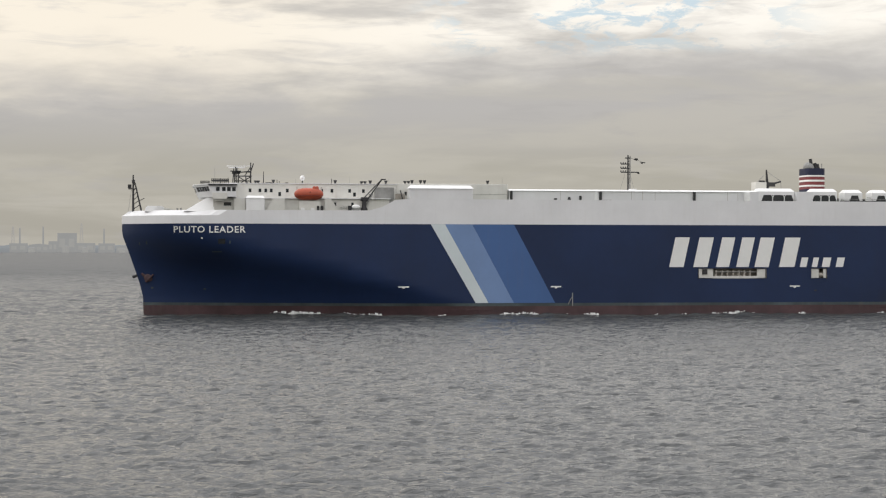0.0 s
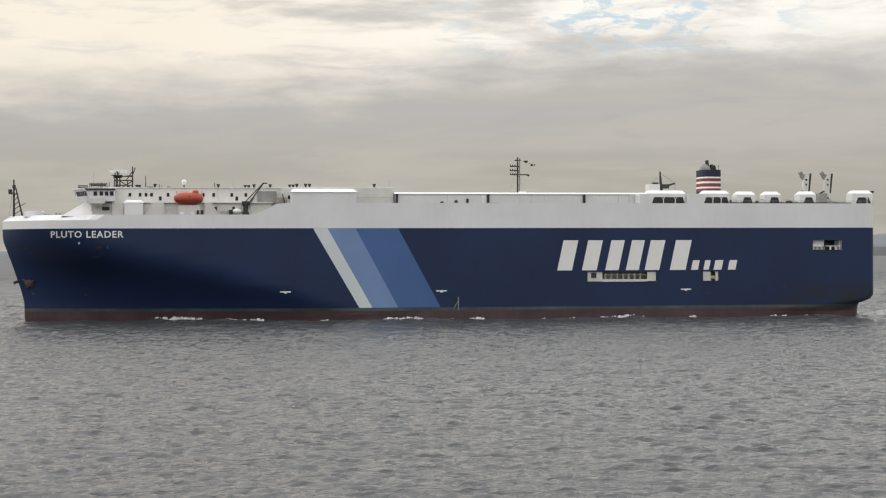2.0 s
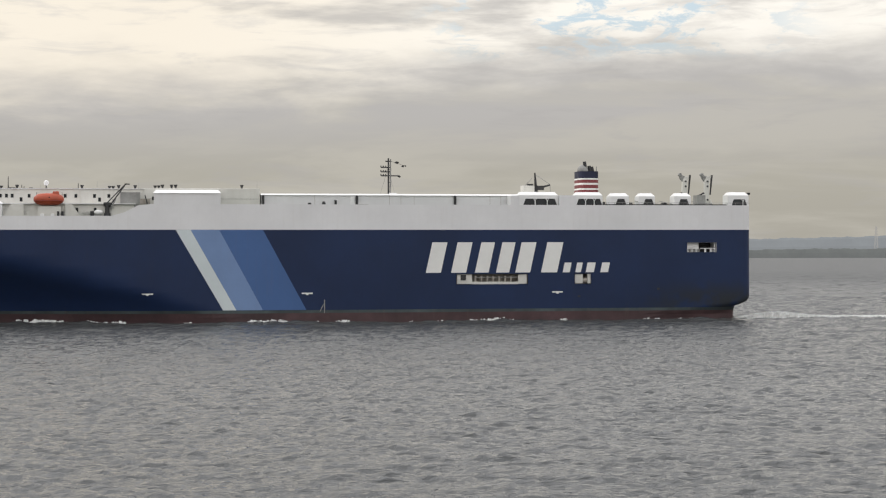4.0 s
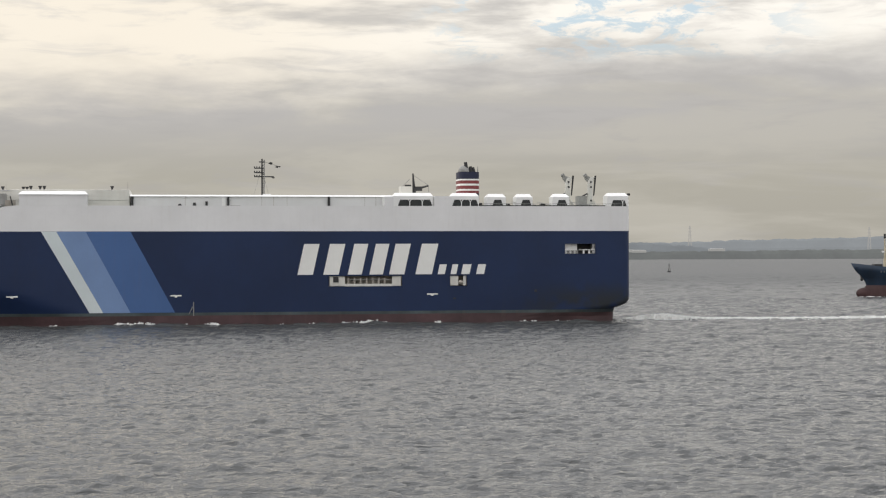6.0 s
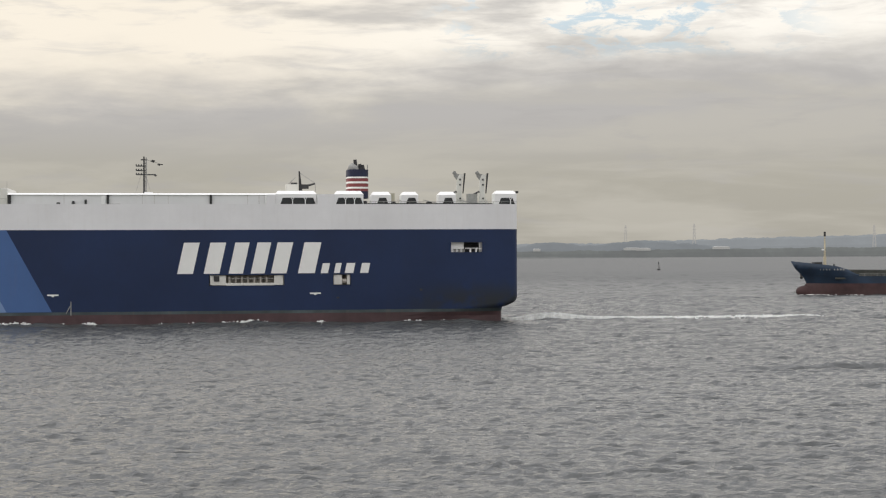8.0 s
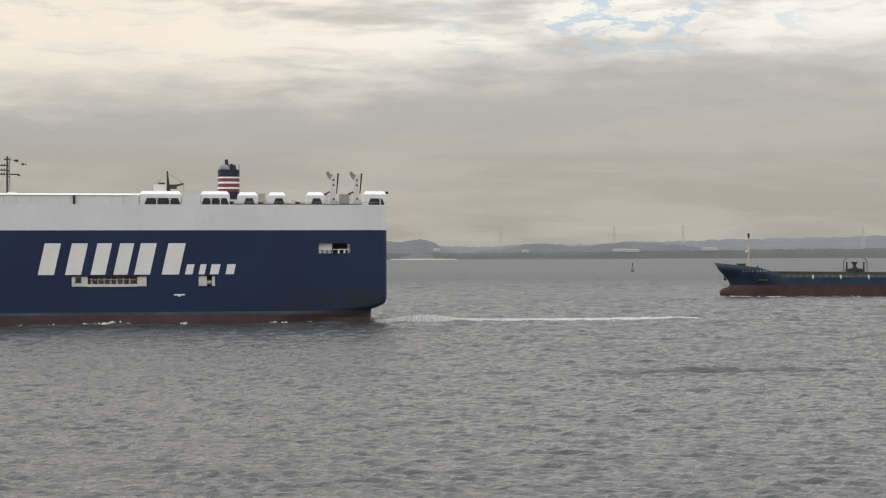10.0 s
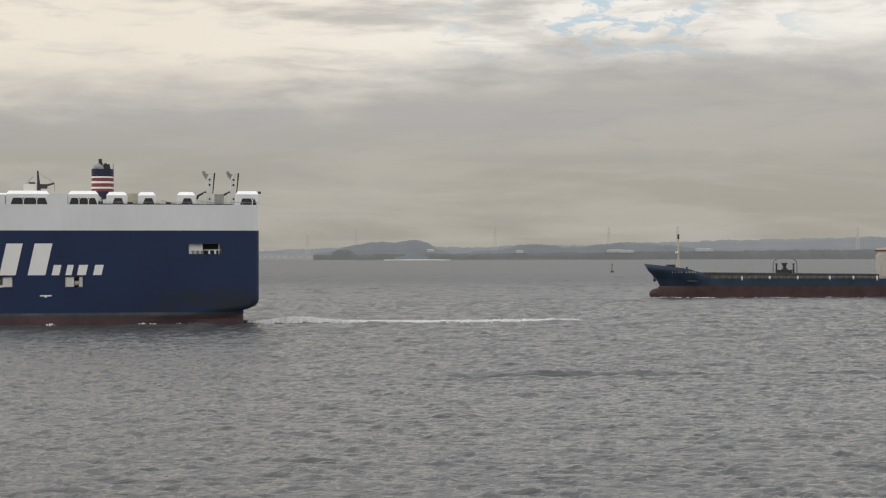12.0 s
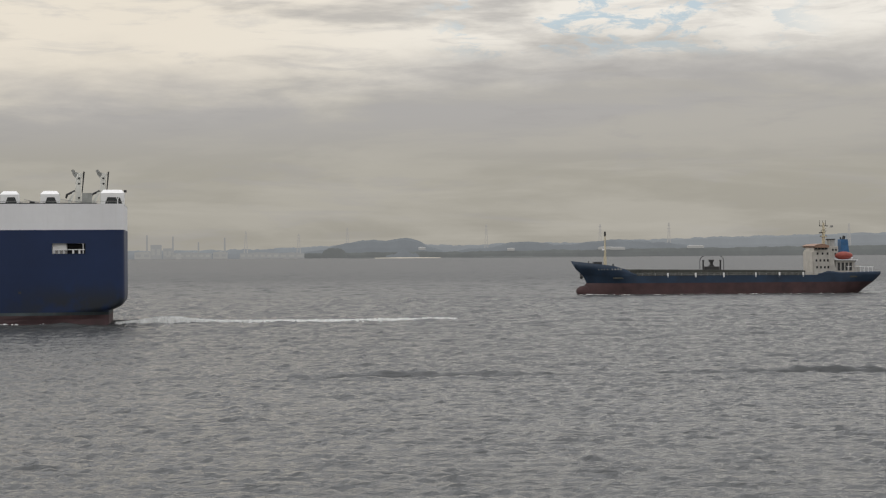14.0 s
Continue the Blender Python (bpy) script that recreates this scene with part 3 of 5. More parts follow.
def chimney(x, top, rad=2.4, band=False):
    r = root("works_chimney", "slender hazy works chimney", "chimney", "works chimneys", pose(x, 4800, 0))
    part("stack", bar(B(), (0, 0, 0), (0, 0, top), rad * 1.25, rad * 0.8, 10), "far_works", r)
    part("rim", bar(B(), (0, 0, top - 2), (0, 0, top), rad * 1.05, rad * 1.05, 10), "far_steel", r)


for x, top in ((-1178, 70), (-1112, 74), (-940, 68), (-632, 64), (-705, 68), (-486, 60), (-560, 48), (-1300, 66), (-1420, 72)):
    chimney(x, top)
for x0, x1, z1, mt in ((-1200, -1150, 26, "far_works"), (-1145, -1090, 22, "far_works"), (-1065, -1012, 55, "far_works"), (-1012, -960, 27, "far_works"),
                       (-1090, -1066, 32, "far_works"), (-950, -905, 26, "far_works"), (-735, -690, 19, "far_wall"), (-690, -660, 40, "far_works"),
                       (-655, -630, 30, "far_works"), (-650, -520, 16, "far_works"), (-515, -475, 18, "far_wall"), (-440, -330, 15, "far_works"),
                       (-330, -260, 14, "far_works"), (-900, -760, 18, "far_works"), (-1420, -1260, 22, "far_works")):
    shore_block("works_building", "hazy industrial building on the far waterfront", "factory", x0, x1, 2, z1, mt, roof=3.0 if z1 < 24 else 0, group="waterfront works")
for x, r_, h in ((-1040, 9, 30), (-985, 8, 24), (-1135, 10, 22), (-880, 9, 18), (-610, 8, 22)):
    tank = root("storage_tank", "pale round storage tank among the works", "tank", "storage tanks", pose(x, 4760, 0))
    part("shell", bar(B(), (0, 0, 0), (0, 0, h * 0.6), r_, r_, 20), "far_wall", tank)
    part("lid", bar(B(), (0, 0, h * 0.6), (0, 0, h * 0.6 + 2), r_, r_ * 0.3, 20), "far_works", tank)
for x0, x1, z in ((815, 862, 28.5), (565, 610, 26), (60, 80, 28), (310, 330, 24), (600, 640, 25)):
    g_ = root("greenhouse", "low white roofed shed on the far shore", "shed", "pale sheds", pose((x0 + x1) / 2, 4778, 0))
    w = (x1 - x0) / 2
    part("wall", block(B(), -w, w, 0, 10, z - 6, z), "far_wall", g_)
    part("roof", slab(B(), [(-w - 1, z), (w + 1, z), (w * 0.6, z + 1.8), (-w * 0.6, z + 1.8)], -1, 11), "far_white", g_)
# a mound with huts behind the beach
for x0, x1, z1 in ((30, 41, 12), (44, 60, 9), (-18, -6, 7)):
    shore_block("shore_hut", "small grey hut among trees behind the beach", "hut", x0, x1, 2, z1, "far_hill", y=4732, roof=4, group="shore huts")


def buoy():
    r = root("channel_buoy", "dark channel buoy with a lantern cage and top mark", "buoy", at=pose(246.5, 1425, 0))
    part("float", bar(B(), (0, 0, -0.8), (0, 0, 1.0), 1.5, 1.4, 16), "dark", r)
    for sx, sy in ((1, 0), (-0.5, 0.87), (-0.5, -0.87)):
        part("leg", bar(B(), (sx, sy, 0.9), (sx * 0.35, sy * 0.35, 5.0), 0.16, 0.12), "dark", r)
    part("cage", bar(B(), (0, 0, 3.2), (0, 0, 4.6), 0.75, 0.5, 10), "steel", r)
    part("lantern", bar(B(), (0, 0, 5.0), (0, 0, 6.2), 0.3, 0.3, 10), "dark", r)
    part("top_mark", bar(B(), (0, 0, 6.2), (0, 0, 7.4), 0.55, 0.05, 8), "dark", r)


buoy()


# ---- the carrier's markings ----
def emblem():
    """Plain white slanting blocks where the company's emblem is painted."""
    def leaning(bm, x0, x1, z0, z1):
        k = 0.22
        slab(bm, [(x0 + (z0 - 11) * k, z0), (x1 + (z0 - 11) * k, z0), (x1 + (z1 - 11) * k, z1), (x0 + (z1 - 11) * k, z1)], -0.035, 0.05)

    def piece(bm_bars, name):
        bm = B()
        for b in bm_bars:
            leaning(bm, *b)
        return part(name, bm, "sign", carrier, "white painted emblem block")

    for x0, x1 in ((124.5, 127.9), (130.2, 133.6), (135.6, 138.7), (140.4, 143.4), (144.8, 148.2), (150.7, 154.4)):
        piece([(x0, x1, 11.0, 17.8)], "emblem_block")
    for x0, x1 in ((155.7, 157.3), (158.6, 159.9), (161.0, 162.9), (164.4, 166.2)):
        piece([(x0, x1, 11.0, 13.2)], "emblem_bar")


def markings():
    for word, x0, x1 in (("PLUTO", 12.8, 19.5), ("LEADER", 20.5, 28.4)):
        bm = text_bm(word, x0, x1, 18.6, 20.05)
        bmesh.ops.subdivide_edges(bm, edges=[e for e in bm.edges if e.calc_length() > 0.7], cuts=1)
        for v in bm.verts:
            v.co.y = hull_side(v.co.x, v.co.z) + (-0.09 if v.co.y < 0 else 0.05)
        part("ship_name", bm, "sign", carrier, "white word of the ship's name lettered on the bow")
    for s in (63.4, 98.1, 154.5):
        bm = slab(B(), [(s - 1.2, 6.75), (s + 1.2, 6.75), (s + 1.2, 6.45), (s + 0.35, 6.45), (s + 0.2, 6.2), (s - 0.2, 6.2), (s - 0.35, 6.45), (s - 1.2, 6.45)], -0.04, 0.05)
        shape_over_hull(bm, 0.05)
        part("tug_mark", bm, "sign", carrier, "small white push mark on the hull")
    # draught marks and fittings of the bow
    for s, z, w, h, mt, nm in ((18.9, 17.4, 0.35, 0.4, "sign", "bow_mark"), (8.0, 6.2, 0.5, 0.4, "slime", "bow_mark"), (19.7, 6.0, 0.6, 0.35, "slime", "bow_mark"),
                               (5.2, 16.2, 0.25, 0.6, "slime", "bow_mark"), (6.8, 16.4, 0.35, 0.8, "slime", "bow_mark"), (4.7, 14.6, 0.5, 0.3, "slime", "bow_mark"), (22.2, 14.4, 2.2, 0.25, "slime", "bow_mark"),
                               # mooring port: near-black plate painted for the shade inside the opening
                               (23.2, 16.7, 1.5, 1.1, "glass", "mooring_port"), (25.0, 16.5, 0.25, 0.7, "slime", "bow_mark"), (159.5, 5.6, 0.6, 0.35, "dark", "overboard_outlet"), (178.0, 7.2, 0.6, 0.5, "dark", "overboard_outlet")):
        bm = slab(B(), [(s - w / 2, z - h / 2), (s + w / 2, z - h / 2), (s + w / 2, z + h / 2), (s - w / 2, z + h / 2)], -1, 1)
        shape_over_hull(bm, 0.06)
        part(nm, bm, mt, carrier)
    anchor = B()
    bar(anchor, (5.6, hull_side(5.6, 9.4) - 0.25, 9.4), (7.2, hull_side(7.2, 8.2) - 0.3, 8.2), 0.28)
    bar(anchor, (6.6, hull_side(6.6, 7.6) - 0.35, 7.6), (8.2, hull_side(8.2, 9.2) - 0.3, 9.2), 0.35, 0.2)
    ball(anchor, (7.2, hull_side(7.2, 8.5) - 0.1, 8.5), 1.1, 0.35, 0.9)
    part("anchor", anchor, "red", carrier, "rusty stowed anchor in its recess")
    bm = B()
    bar(bm, (3.6, HALF - 0.2, 8.6), (4.6, HALF, 9.0), 0.35, 0.3)
    part("stem_fairlead", bm, "dark", carrier)
    bm = B()
    bar(bm, (101.9, -0.12, 2.2), (101.9, -0.12, 5.2), 0.1)
    bar(bm, (100.9, -0.12, 2.6), (101.7, -0.12, 4.2), 0.08)
    part("sounding_mark", bm, "steel", carrier)


emblem()
markings()


def recesses():
    """The mooring and bunker openings, with their rooms."""
    for (x0, x1, z0, z1), nm in zip(OPENINGS, ("bunker_port", "pilot_port", "mooring_port")):
        d = 2.6 if nm != "mooring_port" else 5.0
        bm = B()
        f = [(x0, z0), (x1, z0), (x1, z1), (x0, z1)]
        a = [bm.verts.new((x, 0.0, z)) for x, z in f]
        b = [bm.verts.new((x, d, z)) for x, z in f]
        bm.faces.new(b)
        for i in range(4):
            bm.faces.new((a[i], a[(i + 1) % 4], b[(i + 1) % 4], b[i]))
        p = part(nm, bm, "rust" if nm != "mooring_port" else "white", carrier, "recessed side opening with weathered pale lining")
        # frame
        bm = B()
        for q in ((x0 - 0.15, x1 + 0.15, z0 - 0.12, z0), (x0 - 0.15, x1 + 0.15, z1, z1 + 0.12), (x0 - 0.15, x0, z0, z1), (x1, x1 + 0.15, z0, z1)):
            block(bm, q[0], q[1], -0.06, 0.25, q[2], q[3])
        part("rim", bm, "navy", p)
        if nm == "bunker_port":
            part("door_panel", block(B(), x0 + 0.2, x0 + 3.6, 0.25, 0.4, z0 + 0.1, z1 - 0.1), "offwhite", p, "cream hinged cover plate")
            part("door_panel", block(B(), x1 - 2.2, x1 - 0.2, 0.25, 0.4, z0 + 0.1, z1 - 0.1), "offwhite", p, "cream hinged cover plate")
            part("hose_gear", block(B(), x0 + 1.0, x0 + 2.2, 0.1, 0.3, z0 + 0.9, z1 - 0.2), "dark", p)
            for i in range(7):
                x = x0 + 4.4 + i * 1.35
                part("pipe", bar(B(), (x, 0.5, z0 + 0.3), (x, 0.5, z1 - 0.4), 0.22), "rust", p)
            part("rail", bar(B(), (x0 + 4, 0.35, z0 + 1.5), (x1 - 2.4, 0.35, z0 + 1.5), 0.1), "steel", p)
            part("sill", block(B(), x0 + 3.6, x1 - 2.2, 0.2, 0.5, z0, z0 + 0.55), "offwhite", p)
        elif nm == "pilot_port":
            part("door_panel", block(B(), x0 + 0.1, x0 + 1.9, 0.2, 0.35, z0 + 0.1, z1 - 0.1), "offwhite", p)
            part("door_panel", block(B(), x1 - 0.8, x1 - 0.1, 0.2, 0.35, z0 + 0.1, z1 - 0.1), "offwhite", p)
            part("ladder_drum", bar(B(), (x0 + 2.0, 0.7, z0 + 0.8), (x1 - 0.9, 0.7, z0 + 0.8), 0.5), "rust", p)
        else:
            part("bulkhead", block(B(), x0 + 0.05, x0 + 3.0, 0.9, 1.1, z0, z1), "clean", p, "white inner bulkhead")
            part("back_wall", block(B(), x0 + 3.0, x1 - 0.05, 4.5, 4.7, z0, z1), "dark", p)
            for i, x in enumerate((x0 + 0.9, x0 + 1.9, x0 + 2.9)):
                bm = bar(B(), (x, 0.6, z0), (x, 0.6, z0 + 0.6), 0.28, 0.24)
                bar(bm, (x, 0.6, z0 + 0.6), (x, 0.6, z0 + 0.72), 0.4)
                part("bollard", bm, "steel", p)
            for x in (x0 + 4.4, x0 + 5.7):
                part("roller", bar(B(), (x, 0.4, z0), (x, 0.4, z0 + 0.8), 0.22), "clean", p)
            part("rail", bar(B(), (x0 + 3.2, 0.2, z0 + 0.85), (x1 - 0.1, 0.2, z0 + 0.85), 0.08), "clean", p)
            part("rail_post", bar(B(), (x1 - 0.5, 0.2, z0), (x1 - 0.5, 0.2, z1), 0.08), "clean", p)


recesses()


# ---- the carrier's upper works ----
def window_row(parent, ss, z, y, w=0.6, h=0.8, name="window"):
    for s in ss:
        part(name, block(B(), s - w / 2, s + w / 2, y - 0.04, y + 0.1, z - h / 2, z + h / 2), "glass", parent)


def lean(bm, outline, y0, y1, z0, z1, back):
    """A solid whose near face leans inboard from y0 at z0 to y1 at z1."""
    a = [bm.verts.new((x, y0 + (y1 - y0) * (z - z0) / (z1 - z0), z)) for x, z in outline]
    b = [bm.verts.new((x, back, z)) for x, z in outline]
    bm.faces.new(a)
    bm.faces.new(b[::-1])
    n = len(a)
    for i in range(n):
        bm.faces.new((a[i], b[i], b[(i + 1) % n], a[(i + 1) % n]))
    return bm


def accommodation():
    bm = block(B(), 24.0, 62.5, 6.0, 26.3, 23.3, 29.6, bev=0.08)
    a = part("accommodation", bm, "offwhite", carrier, "white accommodation block with small dark windows")
    window_row(a, (29.6, 31.8, 33.1, 34.3, 37.9, 47.9, 51.9, 55.0, 45.6, 58.6), 28.1, 6.0)
    window_row(a, (53.0, 36.2), 27.3, 6.0, 0.6, 0.9)
    window_row(a, (27.0, 27.9, 42.0, 48.3), 25.1, 6.0, 0.5, 0.9)
    part("roof_edge", block(B(), 23.8, 62.7, 5.8, 26.5, 29.6, 29.75), "white", a)
    # after part of the house, at the same height
    b = part("engine_casing", block(B(), 62.5, 88.1, 6.0, 26.3, 26.0, 29.85, bev=0.06), "offwhite", carrier, "plain off-white deckhouse wall")
    part("panel_joint", block(B(), 62.6, 88.0, 5.96, 6.05, 27.5, 27.56), "steel", b)
    window_row(b, (64.6,), 27.6, 6.0, 0.5, 0.8)
    # the side house below, with its roof ledge
    t = part("side_house", block(B(), 21.4, 60.5, 2.7, 6.2, 23.3, 26.2), "offwhite", carrier, "shaded lower side house under a roof ledge")
    part("roof_ledge", block(B(), 25.8, 60.8, 2.2, 6.1, 26.2, 26.36), "white", t)
    window_row(t, (26.6, 27.7, 35.0, 42.0, 48.3, 52.2), 24.9, 2.7, 0.55, 1.0)
    part("louvre", block(B(), 23.7, 25.3, 2.6, 2.8, 24.6, 25.35), "dark", t)
    for out in ([(26.0, 23.4), (28.4, 23.4), (28.4, 26.2), (25.9, 26.2)], [(32.8, 23.4), (37.2, 23.4), (37.0, 26.2), (34.5, 26.2)], [(45.9, 23.4), (49.2, 23.4), (47.3, 26.2), (45.9, 26.2)]):
        part("side_plate", slab(B(), out, 1.7, 1.84), "offwhite", t, "sloping white side plate")
    # things along the side deck
    for x, z, r in ((49.9, 24.3, 0.45), (50.9, 24.3, 0.42)):
        bm = B()
        bmesh.ops.create_cone(bm, cap_ends=False, segments=16, radius1=r, radius2=r, depth=0.2, matrix=pose(x, 2.2, z, 90))
        bmesh.ops.create_cone(bm, cap_ends=False, segments=16, radius1=r * 0.6, radius2=r * 0.6, depth=0.22, matrix=pose(x, 2.2, z, 90))
        part("hose_reel", bm, "dark", t)
    part("winch", block(B(), 51.2, 52.0, 1.8, 2.6, 23.4, 24.7, bev=0.08), "dark", t)
    part("life_raft", ball(B(), (52.9, 2.0, 24.4), 1.0, 0.5, 0.55), "clean", t, "white life raft canister")
    part("raft_cradle", block(B(), 52.2, 53.6, 1.7, 2.3, 23.4, 23.95), "steel", t)
    for x in (41.0, 43.2):
        part("deck_locker", block(B(), x - 0.4, x + 0.4, 1.2, 1.9, 23.4, 24.1, bev=0.05), "clean", t)
    for x in (45.3, 44.4):
        part("stowage", block(B(), x - 0.25, x + 0.25, 1.3, 1.8, 23.4, 24.6), "dark", t)
    for x0, x1 in ((53.5, 57.5),):
        part("grey_panel", slab(B(), [(x0 + 3.6, 23.6), (x1 + 4.0, 25.7), (x1 + 4.0, 26.2), (x0 + 3.2, 26.2)], 3.2, 3.4), "steel", t)
    tx = part("tender_box", block(B(), 28.5, 32.6, 0.9, 4.6, 23.4, 26.4, 0.0, 0.0, bev=0.12), "clean", carrier, "large clean white locker on the side deck")
    part("box_lid", block(B(), 28.4, 32.7, 0.8, 4.7, 26.2, 26.8, 0.5, 1.1), "clean", tx)
    lb = part("long_locker", block(B(), 64.8, 79.2, 0.9, 4.6, 26.15, 28.75, bev=0.1), "white", carrier, "long white box house with a pale rounded roof")
    part("locker_roof", block(B(), 64.6, 79.4, 0.7, 4.8, 28.6, 29.35, 0.7, 1.5), "clean", lb)
    part("brown_ladder", block(B(), 61.8, 64.0, 2.5, 2.7, 26.2, 27.4), "rust", lb)
    part("ladder_post", bar(B(), (63.4, 2.0, 26.2), (62.9, 2.0, 28.2), 0.12), "dark", lb)


def bridge():
    def plan(bm, rings):
        """A solid from rings of (plan corners, height)."""
        loops = [[bm.verts.new((x, y, z)) for x, y in pts] for pts, z in rings]
        bm.faces.new(loops[0][::-1])
        bm.faces.new(loops[-1])
        n = len(loops[0])
        for lo, hi in zip(loops, loops[1:]):
            for i in range(n):
                bm.faces.new((lo[i], lo[(i + 1) % n], hi[(i + 1) % n], hi[i]))
        return bm

    def corners(f):
        return [(f, 9.5), (f + 3.0, 1.0), (26.4, 1.0), (26.4, 31.2), (f + 3.0, 31.2), (f, 22.7)]

    br = part("bridge", plan(B(), [(corners(18.5), 26.5), (corners(17.9), 27.6), (corners(17.3), 29.2)]), "white", carrier, "white bridge house with a row of dark windows")
    for s in (22.4, 23.7, 24.8, 25.9):
        part("window", slab(B(), [(s - 0.42, 27.75), (s + 0.36, 27.75), (s + 0.36, 28.65), (s - 0.42, 28.65)], 0.93, 1.1), "glass", br)
    for u0, u1 in ((0.06, 0.2), (0.23, 0.37), (0.4, 0.54), (0.57, 0.71), (0.74, 0.9)):
        bm = B()
        quad = []
        for u, z in ((u0, 27.75), (u1, 27.75), (u1, 28.75), (u0, 28.75)):
            f = 17.9 - 0.6 * (z - 27.6) / 1.6
            quad.append((f + 3.0 - 3.0 * u - 0.05, 1.0 + 8.5 * u - 0.02, z))
        v = [bm.verts.new(p) for p in quad]
        w = [bm.verts.new((p[0] + 0.16, p[1] + 0.08, p[2])) for p in quad]
        bm.faces.new(v)
        for k in range(4):
            bm.faces.new((v[k], w[k], w[(k + 1) % 4], v[(k + 1) % 4]))
        part("window", bm, "glass", br)
    for i in range(7):
        y = 9.8 + i * 1.85
        bm = B()
        v = [bm.verts.new(p) for p in ((17.8, y, 27.75), (17.8, y + 1.5, 27.75), (17.42, y + 1.5, 28.75), (17.42, y, 28.75))]
        w = [bm.verts.new((p.co.x + 0.1, p.co.y, p.co.z)) for p in v]
        bm.faces.new(v)
        for k in range(4):
            bm.faces.new((v[k], w[k], w[(k + 1) % 4], v[(k + 1) % 4]))
        part("window", bm, "glass", br)
    part("wing_box", block(B(), 21.2, 24.4, 0.7, 3.0, 26.0, 27.4, bev=0.05), "offwhite", br, "white bridge wing cab below the windows")
    part("wing_edge", block(B(), 20.3, 26.6, 0.6, 1.0, 29.0, 29.3), "dark", br)
    part("eyebrow", plan(B(), [([(17.0, 9.3), (20.1, 0.7), (26.8, 0.7), (26.8, 31.5), (20.1, 31.5), (17.0, 22.9)], z) for z in (29.2, 29.4)]), "clean", br)
    part("apron", lean(B(), [(15.0, 23.3), (20.1, 26.4), (21.6, 26.4), (21.6, 23.3)], 2.1, 4.0, 23.3, 26.4, 28.0), "clean", br, "bright white sloping front of the bridge house")
    part("wing_bracket", slab(B(), [(21.0, 26.4), (24.6, 26.4), (23.6, 25.6), (21.6, 25.6)], 1.2, 2.2), "offwhite", br)
    for s0, s1, z in ((18.6, 20.6, 30.0), (21.0, 24.8, 30.5)):
        bm = B()
        n = 8
        for i in range(n + 1):
            x = s0 + (s1 - s0) * i / n
            bar(bm, (x, 3.5, 29.4), (x, 3.5, z), 0.06, sides=5)
        bar(bm, (s0, 3.5, z), (s1, 3.5, z), 0.08, sides=5)
        bar(bm, (s0, 3.5, z - 0.35), (s1, 3.5, z - 0.35), 0.08, sides=5)
        part("rail", bm, "dark", br)
    part("rail_screen", block(B(), 21.2, 24.6, 3.45, 3.55, 29.9, 30.35), "dark", br)
    part("whip_aerial", bar(B(), (21.8, 6, 29.3), (21.8, 6, 33.0), 0.06, 0.03), "steel", br)
    # radar mast
    rm = part("radar_mast", block(B(), 26.0, 30.2, 11, 13, 31.4, 31.6), "dark", carrier, "dark lattice radar mast on the bridge roof")
    for x in (26.4, 27.2, 30.0):
        part("post", bar(B(), (x, 12, 29.5), (x, 12, 32.6 if x < 30 else 34.6), 0.17, 0.12), "dark", rm)
    part("brace", bar(B(), (27.2, 12, 29.6), (30.0, 12, 31.4), 0.1), "dark", rm)
    part("brace", bar(B(), (30.0, 12, 29.6), (27.2, 12, 31.4), 0.1), "dark", rm)
    part("brace", bar(B(), (28.6, 12, 31.5), (30.0, 12, 33.6), 0.1), "dark", rm)
    part("scanner", block(B(), 25.0, 28.8, 11.8, 12.2, 33.3, 33.55), "clean", rm, "white radar scanner bar")
    part("scanner_post", bar(B(), (26.9, 12, 32.4), (26.9, 12, 33.4), 0.22), "steel", rm)
    part("lamp_box", block(B(), 25.8, 27.6, 11.7, 12.3, 32.0, 32.7), "dark", rm)
    part("yard", bar(B(), (26.2, 12, 32.4), (30.2, 12, 32.4), 0.08), "dark", rm)
    for x0, z0, x1, z1 in ((25.9, 29.5, 26.2, 33.2), (26.8, 29.5, 26.6, 33.6), (26.2, 30.4, 30.0, 30.4), (26.2, 32.2, 29.9, 32.6), (29.9, 32.2, 30.6, 34.4), (28.9, 29.6, 28.9, 31.5)):
        part("brace", bar(B(), (x0, 11.5, z0), (x1, 11.5, z1), 0.12), "dark", rm)
    part("platform", block(B(), 25.4, 27.8, 11, 13, 32.55, 32.7), "dark", rm)
    part("scanner", block(B(), 24.6, 30.6, 12.6, 12.9, 33.75, 33.9), "clean", rm, "white radar scanner bar")
    for x, h in ((23.2, 1.5), (24.2, 1.0), (24.9, 1.6), (35.9, 1.2), (36.4, 0.9)):
        part("pole", bar(B(), (x, 11, 29.4), (x, 11, 29.5 + h), 0.09, 0.06), "dark", rm)
    part("pole", bar(B(), (32.9, 12, 29.6), (32.9, 12, 32.6), 0.13, 0.06), "dark", rm)


